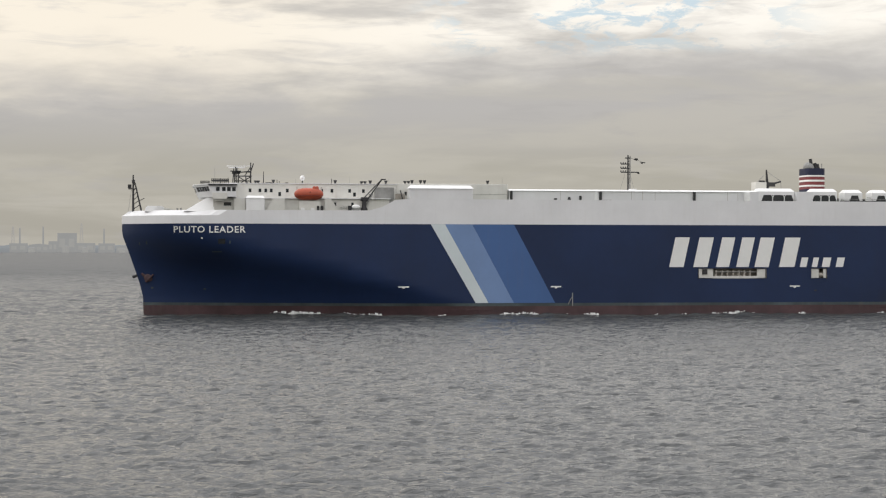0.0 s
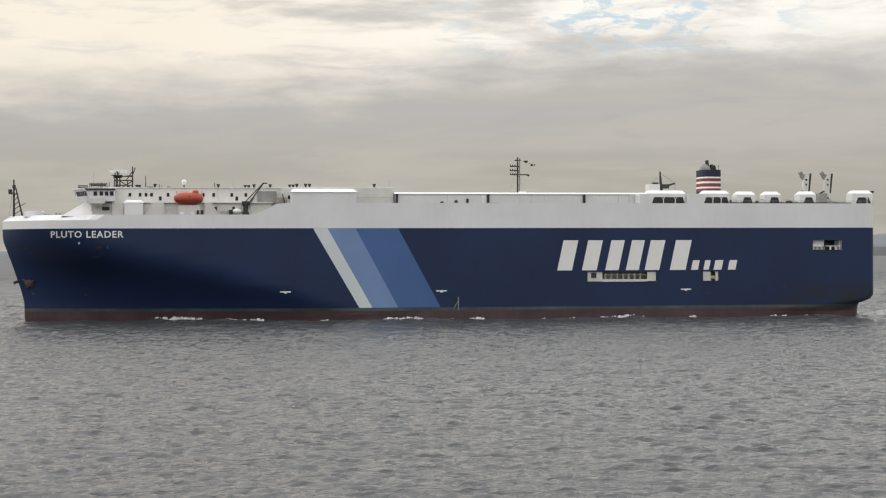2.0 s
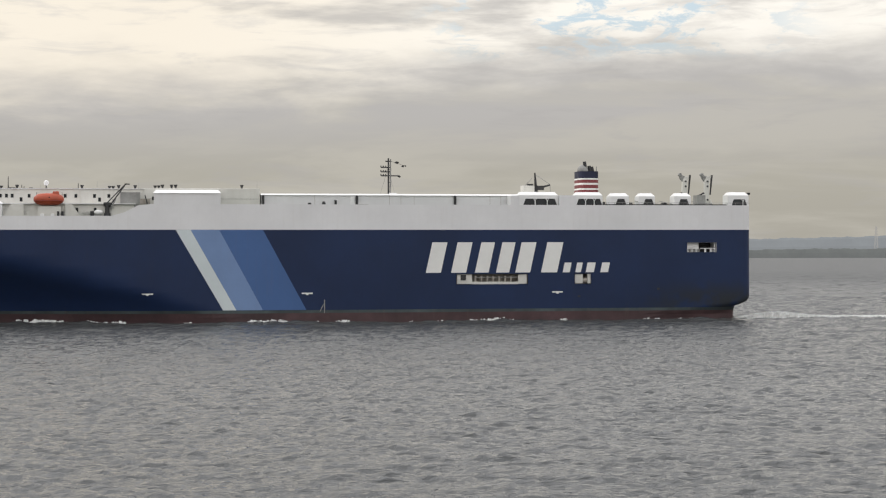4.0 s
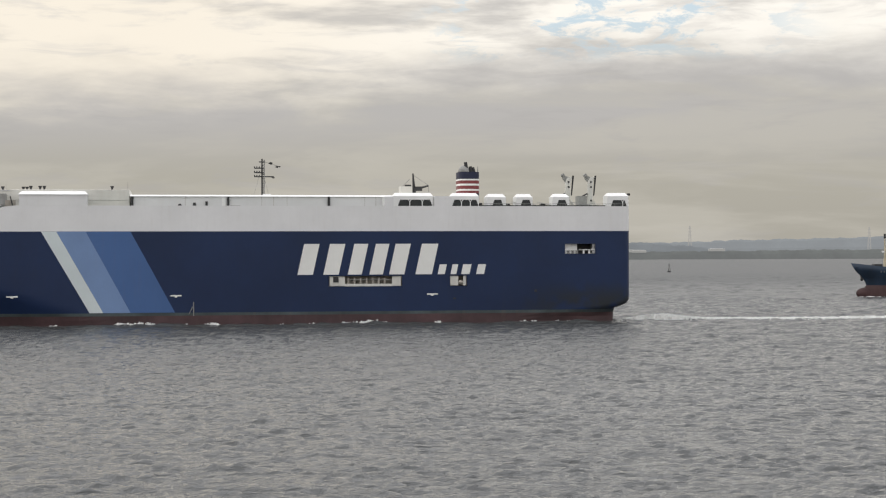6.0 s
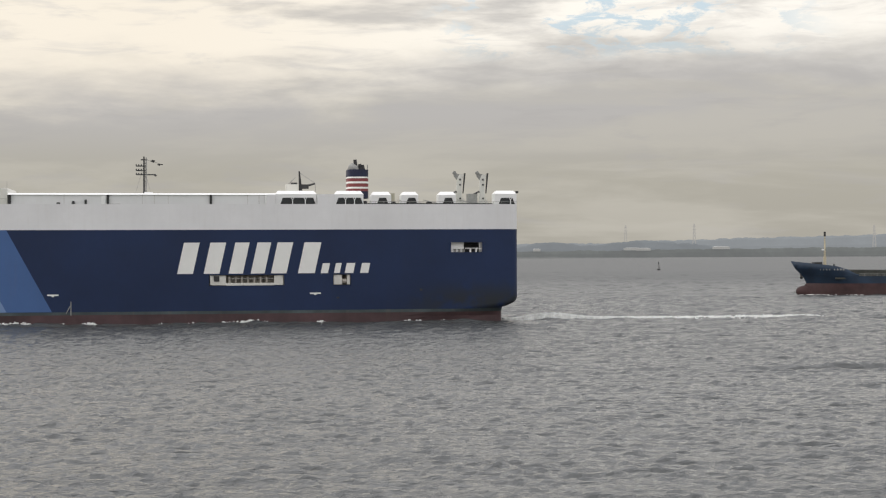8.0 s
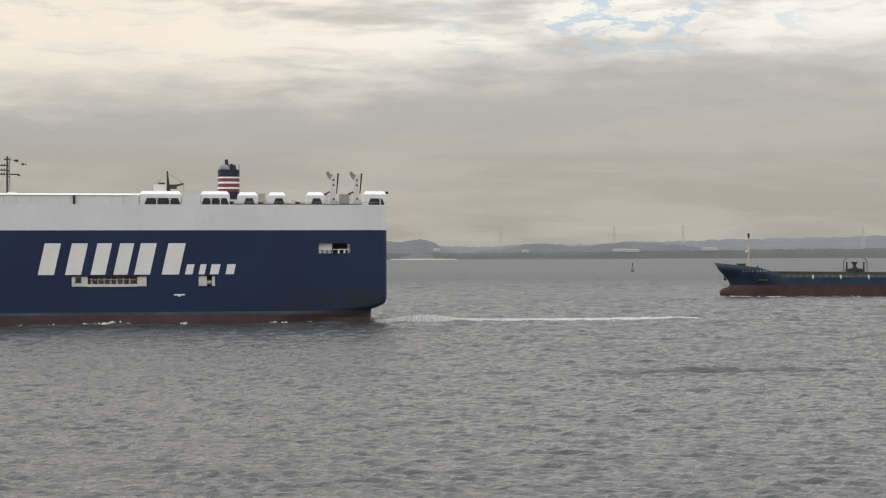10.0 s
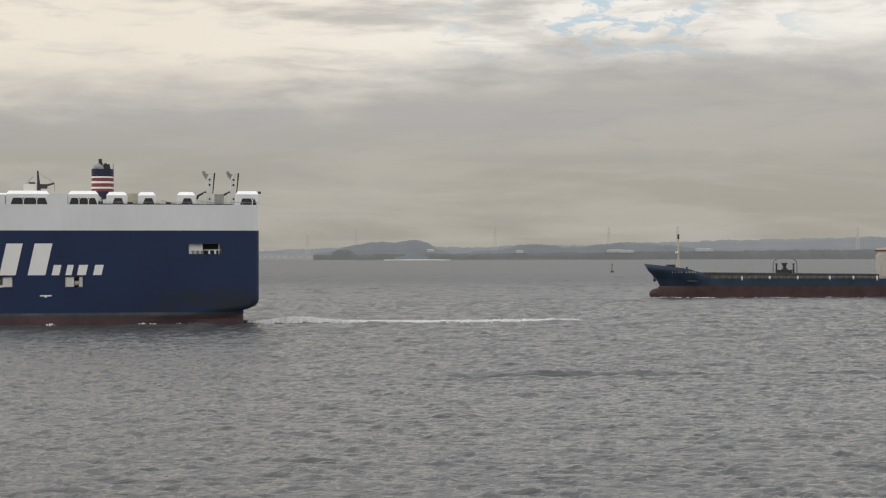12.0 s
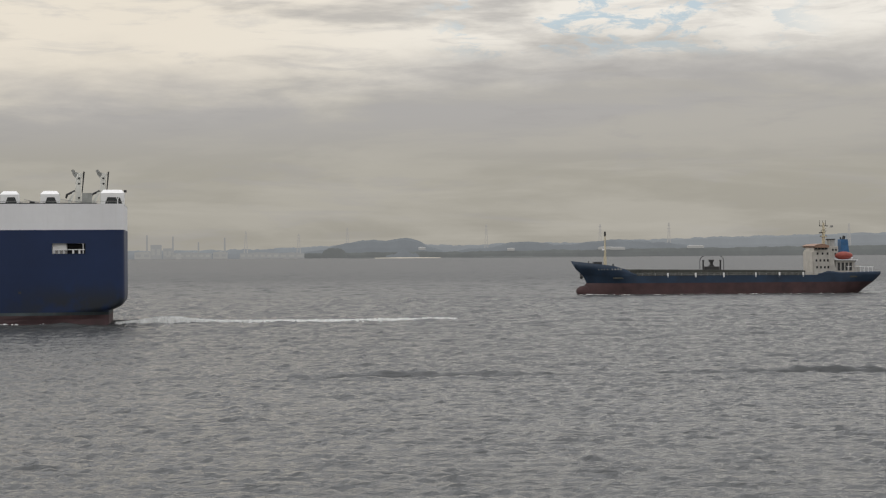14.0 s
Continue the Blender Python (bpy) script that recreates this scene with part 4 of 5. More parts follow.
def roof_fittings():
    for s, kind in ((31.0, 1), (31.6, 1), (33.6, 0), (34.3, 0), (35.0, 2), (38.0, 0), (48.2, 3), (49.0, 2), (55.0, 1), (55.8, 1), (57.0, 2), (60.6, 2), (65.0, 1), (65.8, 1), (66.6, 2), (68.6, 2), (69.5, 2), (84.2, 2)):
        z = 29.7 if s < 62 else 29.85
        if kind == 3:
            part("vent_pole", bar(B(), (s, 10, z), (s, 10, z + 1.3), 0.08), "dark", carrier)
            continue
        h = (0.35, 0.75, 0.95)[kind]
        bm = bar(B(), (s, 10, z), (s, 10, z + h), 0.2)
        bar(bm, (s, 10, z + h * 0.45), (s, 10, z + h), 0.26, 0.42, 10)
        part("roof_vent", bm, "dark", carrier, "dark mushroom vent on the deckhouse roof")
    d = part("satellite_dome", ball(B(), (41.4, 8, 31.0), 0.55, 0.55, 0.6), "clean", carrier, "white satellite dome on a short mast")
    part("dome_mast", bar(B(), (41.4, 8, 29.6), (41.4, 8, 30.6), 0.14), "dark", d)
    for s, h in ((40.0, 1.2), (52.3, 2.0), (61.3, 1.6), (87.6, 2.0)):
        part("whip_aerial", bar(B(), (s, 10, 29.6), (s, 10, 29.6 + h), 0.04, 0.02), "steel", carrier)


def foredeck():
    m_ = part("foremast", bar(B(), (3.7, HALF, 23.3), (3.7, HALF, 31.8), 0.28, 0.16), "dark", carrier, "dark lattice foremast on the bow")
    part("mast_leg", bar(B(), (5.6, HALF, 23.3), (4.1, HALF, 30.0), 0.2, 0.14), "dark", m_)
    for i in range(6):
        z0, z1 = 24 + i, 25 + i
        part("lattice", bar(B(), (3.7, HALF, z0), (5.6 - 0.22 * (z1 - 23.3), HALF, z1), 0.08), "dark", m_)
    part("platform", block(B(), 2.6, 4.6, HALF - 0.7, HALF + 0.7, 28.5, 28.65), "dark", m_)
    part("lamp", block(B(), 2.5, 3.3, HALF - 0.3, HALF + 0.3, 28.7, 29.6, bev=0.05), "dark", m_)
    part("lamp", block(B(), 3.4, 4.1, HALF - 0.3, HALF + 0.3, 29.9, 30.6, bev=0.05), "dark", m_)
    part("stay", bar(B(), (2.6, HALF, 23.5), (3.4, HALF, 29.0), 0.04), "steel", m_)
    part("bracket", bar(B(), (4.3, HALF, 25.5), (6.2, HALF, 26.5), 0.08), "dark", m_)
    h = part("store_hatch", slab(B(), [(6.4, 23.3), (6.6, 24.3), (7.0, 24.6), (10.2, 24.6), (10.7, 24.3), (10.7, 23.3)], 9, 15), "clean", carrier, "white rounded hatch house on the foredeck")
    part("grating", slab(B(), [(10.7, 23.3), (10.7, 24.2), (11.8, 24.1), (13.2, 23.6), (13.2, 23.3)], 10, 14), "offwhite", h)
    for x in (13.6, 14.4):
        part("bitt", bar(B(), (x, 7.5, 23.3), (x, 7.5, 24.1), 0.2), "steel", h)


def side_crane():
    c = part("stores_crane", bar(B(), (54.8, 2.2, 23.4), (54.8, 2.2, 26.4), 0.55, 0.42, 12), "dark", carrier, "dark grey stores crane with a raised jib")
    part("jib", bar(B(), (55.0, 2.2, 25.4), (58.7, 2.2, 30.5), 0.16, 0.12), "dark", c)
    part("jib", bar(B(), (54.6, 2.2, 26.3), (58.7, 2.2, 30.6), 0.13, 0.1), "dark", c)
    part("jib_strut", bar(B(), (55.9, 2.2, 27.2), (56.3, 2.2, 26.9), 0.1), "dark", c)
    part("ram", bar(B(), (55.1, 2.2, 24.6), (56.7, 2.2, 27.4), 0.14), "steel", c)
    part("jib_head", block(B(), 58.5, 59.6, 2.0, 2.4, 30.45, 30.7), "dark", c)
    part("crane_base", bar(B(), (54.8, 2.2, 23.4), (54.8, 2.2, 24.2), 0.8, 0.7, 12), "dark", c)
    part("winch_drum", block(B(), 54.0, 55.6, 1.8, 2.6, 25.8, 26.6, bev=0.1), "dark", c)
    # boat station framing beside it
    part("grey_house", block(B(), 57.5, 61.8, 4.6, 6.2, 26.3, 28.9), "steel", carrier)


def midship():
    h = part("low_deckhouse", block(B(), 88.4, 147.0, 5.0, 27.0, 26.0, 28.4), "white", carrier, "long low off-white deckhouse")
    part("roof_edge", block(B(), 88.2, 147.2, 4.75, 27.5, 28.38, 28.75, 0.05, 0.8), "clean", h, "bright white roof edge")
    for s in (88.7, 131.9, 109.6):
        part("dark_post", block(B(), s - 0.25, s + 0.25, 4.4, 5.0, 26.2, 28.35), "dark", h)
    part("side_door", block(B(), 108.2, 109.2, 4.9, 5.05, 26.3, 28.1), "clean", h)
    part("door_sill", block(B(), 109.9, 112.2, 4.7, 5.05, 26.25, 26.4), "steel", h)
    for s in (100.2, 117.0, 119.6, 122.6, 140, 142.5):
        part("seam", block(B(), s - 0.03, s + 0.03, 4.97, 5.05, 26.2, 28.4), "rust", h)
    v = bar(B(), (102.2, 4.6, 26.2), (102.2, 4.6, 27.0), 0.45, 0.25)
    part("vent_cowl", v, "dark", h)
    part("vent_cowl", bar(B(), (99.0, 4.6, 26.2), (99.0, 4.6, 26.7), 0.5, 0.3), "dark", h)
    part("hydrant", block(B(), 104.6, 105.1, 4.5, 4.9, 26.2, 27.3), "dark", h)
    # signal mast
    m_ = part("signal_mast", bar(B(), (117.3, 9.25, 28.6), (117.3, 9.25, 37.0), 0.2, 0.17), "dark", carrier, "dark signal mast with cross arms and small flags")
    part("mast_pole", bar(B(), (117.75, 9.25, 28.6), (117.8, 9.25, 36.8), 0.17, 0.14), "steel", m_)
    for z in (29.5, 30.5, 31.5, 32.5, 33.5, 34.5, 35.5):
        part("rung", bar(B(), (117.3, 9.25, z), (117.75, 9.25, z), 0.06), "dark", m_)
    for z, a, b in ((33.9, 1.9, 0.2), (34.9, 1.9, 0.2), (33.0, 1.9, 2.4), (36.3, 0.9, 0.5)):
        part("yard", bar(B(), (117.5 - a, 9.25, z), (117.5 + b, 9.25, z), 0.14), "dark", m_)
        for k in range(3):
            if a > 1:
                part("lamp", bar(B(), (117.5 - a + k * 0.55, 9.25, z), (117.5 - a + k * 0.55, 9.25, z + 0.4), 0.12), "dark", m_)
    for x, z, r in ((119.2, 36.0, 0.6), (120.6, 35.2, 0.45), (121.2, 35.25, 0.3), (119.8, 32.8, 0.4)):
        part("flag", slab(B(), [(x - r, z), (x, z + r * 0.5), (x + r, z + r * 0.2), (x + r * 0.3, z - r * 0.6)], 9.2, 9.3), "dark", m_)
    part("flag_line", bar(B(), (117.6, 9.25, 36.4), (121.4, 9.25, 35.2), 0.03), "dark", m_)
    part("stay", bar(B(), (117.3, 9.25, 35), (115.4, 9.25, 28.8), 0.03), "steel", m_)
    part("stay", bar(B(), (117.7, 9.25, 33), (118.8, 9.25, 28.8), 0.03), "steel", m_)
    part("mast_box", block(B(), 117.4, 119.2, 8.5, 10, 28.7, 29.1), "clean", m_)


def vent_house(x0, x1, wins, z1=29.2, stanchions=()):
    """A white ventilator house with a rounded roof and louvred openings with sloping ends."""
    h = part("vent_house", block(B(), x0, x1, 1.6, 5.2, 26.15, z1 - 0.75), "clean", carrier, "white ventilator house with dark louvres")
    part("vent_roof", block(B(), x0 - 0.06, x1 + 0.06, 1.54, 5.26, z1 - 0.78, z1, 0.6, 1.1, bev=0.08), "clean", h)
    slope = 0.55
    for a, b in wins:
        part("louvre", slab(B(), [(a, 26.2), (b, 26.2), (b - slope, 27.65), (a + slope, 27.65)], 1.52, 1.7), "dark", h)
        for k in range(4):
            z = 26.5 + k * 0.3
            part("slat", block(B(), a + 0.4, b - 0.4, 1.49, 1.56, z, z + 0.04), "slime", h)
        for m_ in stanchions:
            bm = bar(B(), (m_, 1.46, 26.2), (m_, 1.46, 27.1), 0.1)
            bar(bm, (m_, 1.46, 27.1), (m_ - 0.3, 1.46, 27.65), 0.07)
            bar(bm, (m_, 1.46, 27.1), (m_ + 0.3, 1.46, 27.65), 0.07)
            part("stanchion", bm, "clean", h)
    return h


def after_deck():
    part("after_wall", block(B(), 147.0, 165.6, 5.3, 26.5, 26.0, 28.2), "offwhite", carrier, "off-white deckhouse wall between the vent houses")
    vent_house(146.0, 155.0, ((147.0, 154.8),), stanchions=(149.7, 152.5))
    vent_house(159.1, 165.4, ((159.3, 165.3),), stanchions=(161.4, 163.4))
    vent_house(167.2, 171.6, ((168.4, 171.0),), z1=29.0)
    vent_house(173.9, 177.7, ((174.9, 177.5),), z1=29.0)
    vent_house(182.3, 186.2, ((183.2, 185.8),), z1=29.05)
    vent_house(195.0, 200.0, ((195.9, 199.6),), z1=29.3, stanchions=(198.6,))
    for x0, x1, z in ((143.9, 145.9, 28.3), (155.1, 159.0, 28.4)):
        part("side_wall", block(B(), x0, x1, 0.4, 5.25, 26.1, z), "white", carrier, "white wall flush with the hull side")
    # gear on the open deck
    for x0, x1, z, mt in ((171.6, 172.8, 26.9, "dark"), (164.9, 166.4, 27.0, "dark"), (178.2, 180.9, 26.5, "steel"), (179.9, 181.0, 26.9, "dark"), (187.0, 189.0, 26.5, "steel")):
        part("deck_gear", block(B(), x0, x1, 3.0, 4.4, 26.1, z, bev=0.08), mt, carrier)
    part("beige_ventilator", bar(B(), (172.3, 12.5, 26.0), (172.3, 12.5, 29.0), 1.55, 1.45, 16), "beige", carrier, "beige round ventilator trunk")
    part("net_stack", block(B(), 190.6, 192.7, 11, 14, 26.1, 28.9), "steel", carrier, "grey stack of gear on the after deck")
    # aft house and stores crane
    c = part("crane_house", block(B(), 148.9, 151.6, 11, 14, 28.2, 31.0), "offwhite", carrier, "small white crane house")
    part("lamp_box", block(B(), 150.0, 151.4, 11.4, 12, 31.0, 31.4), "dark", c)
    part("rail", bar(B(), (149.4, 11.2, 31.0), (151.0, 11.2, 32.6), 0.07), "steel", c)
    k = part("deck_crane", bar(B(), (152.3, 12, 28.2), (151.9, 12, 34.0), 0.5, 0.16, 10), "dark", carrier, "dark deck crane with a lowered jib")
    part("jib", bar(B(), (152.6, 12, 30.4), (155.5, 12, 31.2), 0.3, 0.2), "dark", k)
    part("jib_stay", bar(B(), (152.0, 12, 33.6), (155.5, 12, 31.3), 0.06), "steel", k)
    part("jib_root", block(B(), 152.2, 154.0, 11.6, 12.4, 30.0, 31.0), "dark", k)
    part("hook", bar(B(), (155.5, 12, 31.2), (155.6, 12, 29.4), 0.06), "steel", k)
    # mooring deck handling posts at the stern
    for s in (189.3, 194.7):
        p = part("ramp_post", slab(B(), [(s - 0.5, 26.1), (s + 0.75, 26.1), (s + 0.8, 32.2), (s + 1.25, 33.6), (s + 0.2, 33.6), (s - 0.35, 32.6)], 16.8, 17.8), "offwhite", carrier, "pale stern ramp hoisting post")
        bm = slab(B(), [(s - 0.3, 32.3), (s + 0.2, 33.6), (s - 0.4, 33.8), (s - 0.8, 34.3), (s - 1.2, 34.1), (s - 1.0, 33.2)], 16.9, 17.7)
        part("post_head", bm, "steel", p, "grey hooked sheave head")
        part("post_leg", slab(B(), [(s + 0.95, 29.2), (s + 1.15, 29.2), (s + 1.65, 33.9), (s + 1.3, 33.9)], 16.7, 17.2), "dark", p, "dark guide rail on the post")
        part("cheek_plate", slab(B(), [(s - 2.6, 26.1), (s - 1.7, 26.1), (s - 0.5, 29.3), (s - 0.9, 29.5)], 16.6, 17.0), "offwhite", p)
        part("cheek_plate", slab(B(), [(s + 1.3, 26.1), (s + 1.9, 26.1), (s + 1.0, 28.2), (s + 0.8, 27.6)], 16.6, 17.0), "offwhite", p)
        part("post_strut", bar(B(), (s - 2.3, 16.8, 28.7), (s - 0.5, 16.8, 29.6), 0.24), "dark", p)
        part("strut_knuckle", bar(B(), (s - 2.2, 16.6, 28.8), (s - 2.5, 16.6, 27.9), 0.3, 0.2), "dark", p)
        part("sheave", bar(B(), (s - 0.95, 16.8, 34.0), (s - 0.95, 17.8, 34.0), 0.38, 0.38, 12), "steel", p)
        for z in (28.0, 31.2, 32.4):
            part("hole", bar(B(), (s + 0.35, 16.7, z), (s + 0.35, 16.9, z), 0.24), "dark", p)
    for a_, b_ in ((172.9, 178.6), (178.9, 182.0), (186.5, 191.5)):
        bm = B()
        for i in range(6):
            u0, u1 = i / 6, (i + 1) / 6
            bar(bm, (a_ + (b_ - a_) * u0, 2.2, 27.2 - 0.7 * u0), (a_ + (b_ - a_) * u1, 2.2, 27.2 - 0.7 * u1), 0.07, sides=5)
        part("sloping_pipe", bm, "steel", carrier)
    bm = B()
    for i in range(18):
        x = 166 + i * 1.9
        bar(bm, (x, 0.4, 26.2), (x, 0.4, 26.75), 0.035, sides=4)
    bar(bm, (166, 0.4, 26.75), (200, 0.4, 26.75), 0.04, sides=4)
    part("guard_rail", bm, "steel", carrier)
    part("waterway_bar", block(B(), 165.7, 194.3, 0.3, 0.7, 26.15, 26.42), "dark", carrier)
    part("stern_light", block(B(), 199.9, 200.5, 2.0, 2.6, 28.7, 29.2), "dark", carrier)


def funnel():
    bands = [(28.0, 29.6, "funnel_navy"), (29.6, 30.2, "funnel_red"), (30.2, 30.6, "sign"), (30.6, 31.4, "funnel_red"), (31.4, 31.85, "sign"), (31.85, 32.6, "funnel_red"), (32.6, 32.95, "sign"), (32.95, 34.6, "funnel_navy")]

    def ring(z, grow=0.0):
        out = []
        for i in range(28):
            a = 2 * math.pi * i / 28
            ca, sa = math.cos(a), math.sin(a)
            out.append((165.75 + (2.45 + grow) * math.copysign(abs(ca) ** 0.5, ca), 18.5 + (3.5 + grow) * math.copysign(abs(sa) ** 0.5, sa), z))
        return out
    f = None
    for z0, z1, mt in bands:
        bm = B()
        g0 = 0.02 if mt == "sign" else 0.0
        a = [bm.verts.new(p) for p in ring(z0, g0)]
        b = [bm.verts.new(p) for p in ring(z1, g0)]
        for i in range(28):
            bm.faces.new((a[i], a[(i + 1) % 28], b[(i + 1) % 28], b[i]))
        bm.faces.new(a[::-1])
        bm.faces.new(b)
        ob = part("funnel" if f is None else "funnel_band", bm, mt, carrier if f is None else f, "navy funnel with two red bands" if f is None else "")
        f = f or ob
    part("exhaust_hood", ball(B(), (164.9, 18.5, 34.6), 1.4, 1.4, 1.7), "steel", f, "grey exhaust hood")
    for x, h in ((165.5, 37.0), (166.6, 36.0), (167.2, 35.8)):
        part("exhaust_pipe", bar(B(), (x, 18.0, 34.4), (x - 0.3, 18.0, h), 0.46, 0.4, 10), "dark", f)
    part("exhaust_pipe", bar(B(), (168.1, 18.0, 34.4), (168.1, 18.0, 35.9), 0.1), "steel", f)


accommodation()
bridge()
roof_fittings()
foredeck()
side_crane()
midship()
after_deck()
funnel()


def lifeboat():
    r = root("lifeboat", "orange enclosed lifeboat hung in davits above the side deck", "lifeboat")
    bm = ball(B(), (42.4, 1.9, 27.2), 3.25, 1.35, 1.35, 24, 14)
    for v in bm.verts:
        x = v.co.x - 42.4
        k = abs(x) / 3.25
        v.co.x = 42.4 + math.copysign(min(3.25, 3.25 * k ** 0.62), x) if k > 0 else 42.4
        if v.co.z < 26.9:
            v.co.y = 1.9 + (v.co.y - 1.9) * 1.0
    shade_smooth(part("boat_hull", bm, "orange", r))
    part("conning_dome", block(B(), 43.1, 44.7, 1.2, 2.6, 28.0, 28.95, 0.2, 0.2, bev=0.15), "orange", r)
    part("rubbing_strake", block(B(), 39.4, 45.4, 0.5, 0.62, 26.85, 27.0), "boat_red", r)
    part("port_light", bar(B(), (42.6, 0.5, 27.6), (42.6, 0.62, 27.6), 0.14), "glass", r)
    for x in (39.8, 45.2):
        part("davit_arm", slab(B(), [(x - 0.15, 23.4), (x + 0.25, 23.4), (x + 0.2, 28.7), (x - 0.1, 28.9)], 3.0, 3.4), "offwhite", r)
        part("fall", bar(B(), (x, 2.0, 28.8), (x, 2.0, 28.0), 0.06), "steel", r)
    part("cradle", block(B(), 40.2, 44.9, 1.5, 3.4, 23.4, 25.7), "offwhite", r, "off-white boat cradle")
    return r


with_carrier.append(lifeboat())


# ---- the coaster: x aft from the bow tip, y inboard from the centre line, z up ----
coaster = root("coaster", "worn blue and red coastal cargo ship under way", "ship")
with_coaster.append(coaster)
C_STEM = [(-2, 4.5), (0, 4.2), (3.2, 4.6), (4.2, 5.6), (6.5, 4.4), (9, 1.8), (11.6, 0.0)]


def coaster_half(s, z):
    s0 = lerp_table(z, C_STEM)
    e = lerp_table(z, [(-2, 26), (4, 22), (8, 17), (11.6, 15)])
    b = 8.0
    if s < e:
        b *= 1 - (max(0.0, e - s) / (e - s0)) ** 1.7
    end = coaster_end(z)
    if s > 88:
        u = (s - 88) / max(0.1, end - 88)
        b *= 1 - 0.55 * min(1, u) ** 3 - (0.25 * u * max(0, (5 - z) / 5) if z < 5 else 0)
    return max(0.05, b)


def coaster_end(z):
    return lerp_table(z, [(-2, 100.0), (0.4, 102.6), (2.5, 105), (4.2, 107.2), (6.6, 109.6), (9, 110.0)])


def coaster_strip(levels, top=None):
    bm = B()
    rows = []
    for j, z in enumerate(levels):
        s0, e = lerp_table(z, C_STEM), coaster_end(z)
        sts = [s0 + (26 - s0) * (i / 14) ** 1.4 for i in range(15)] + list(range(30, 97, 6)) + [96 + (e - 96) * (i + 1) / 8 for i in range(8)]
        row = []
        for s in sts:
            zz = top(s) if top and j == len(levels) - 1 else z
            b = coaster_half(s, z)
            row.append((bm.verts.new((s, -b, zz)), bm.verts.new((s, b, zz))))
        rows.append(row)
    for r0, r1 in zip(rows, rows[1:]):
        for i in range(len(r0) - 1):
            bm.faces.new((r0[i][0], r0[i + 1][0], r1[i + 1][0], r1[i][0]))
            bm.faces.new((r0[i + 1][1], r0[i][1], r1[i][1], r1[i + 1][1]))
        bm.faces.new((r0[-1][0], r0[-1][1], r1[-1][1], r1[-1][0]))
        bm.faces.new((r0[0][1], r0[0][0], r1[0][0], r1[0][1]))
    return bm


def coaster_sheer(s):
    return lerp_table(s, [(0, 11.9), (14, 10.2), (18, 9.0), (21, 7.4), (24, 6.9), (80, 6.5), (84, 6.6), (88, 7.3), (90, 8.0), (94, 7.4), (109, 7.6)])


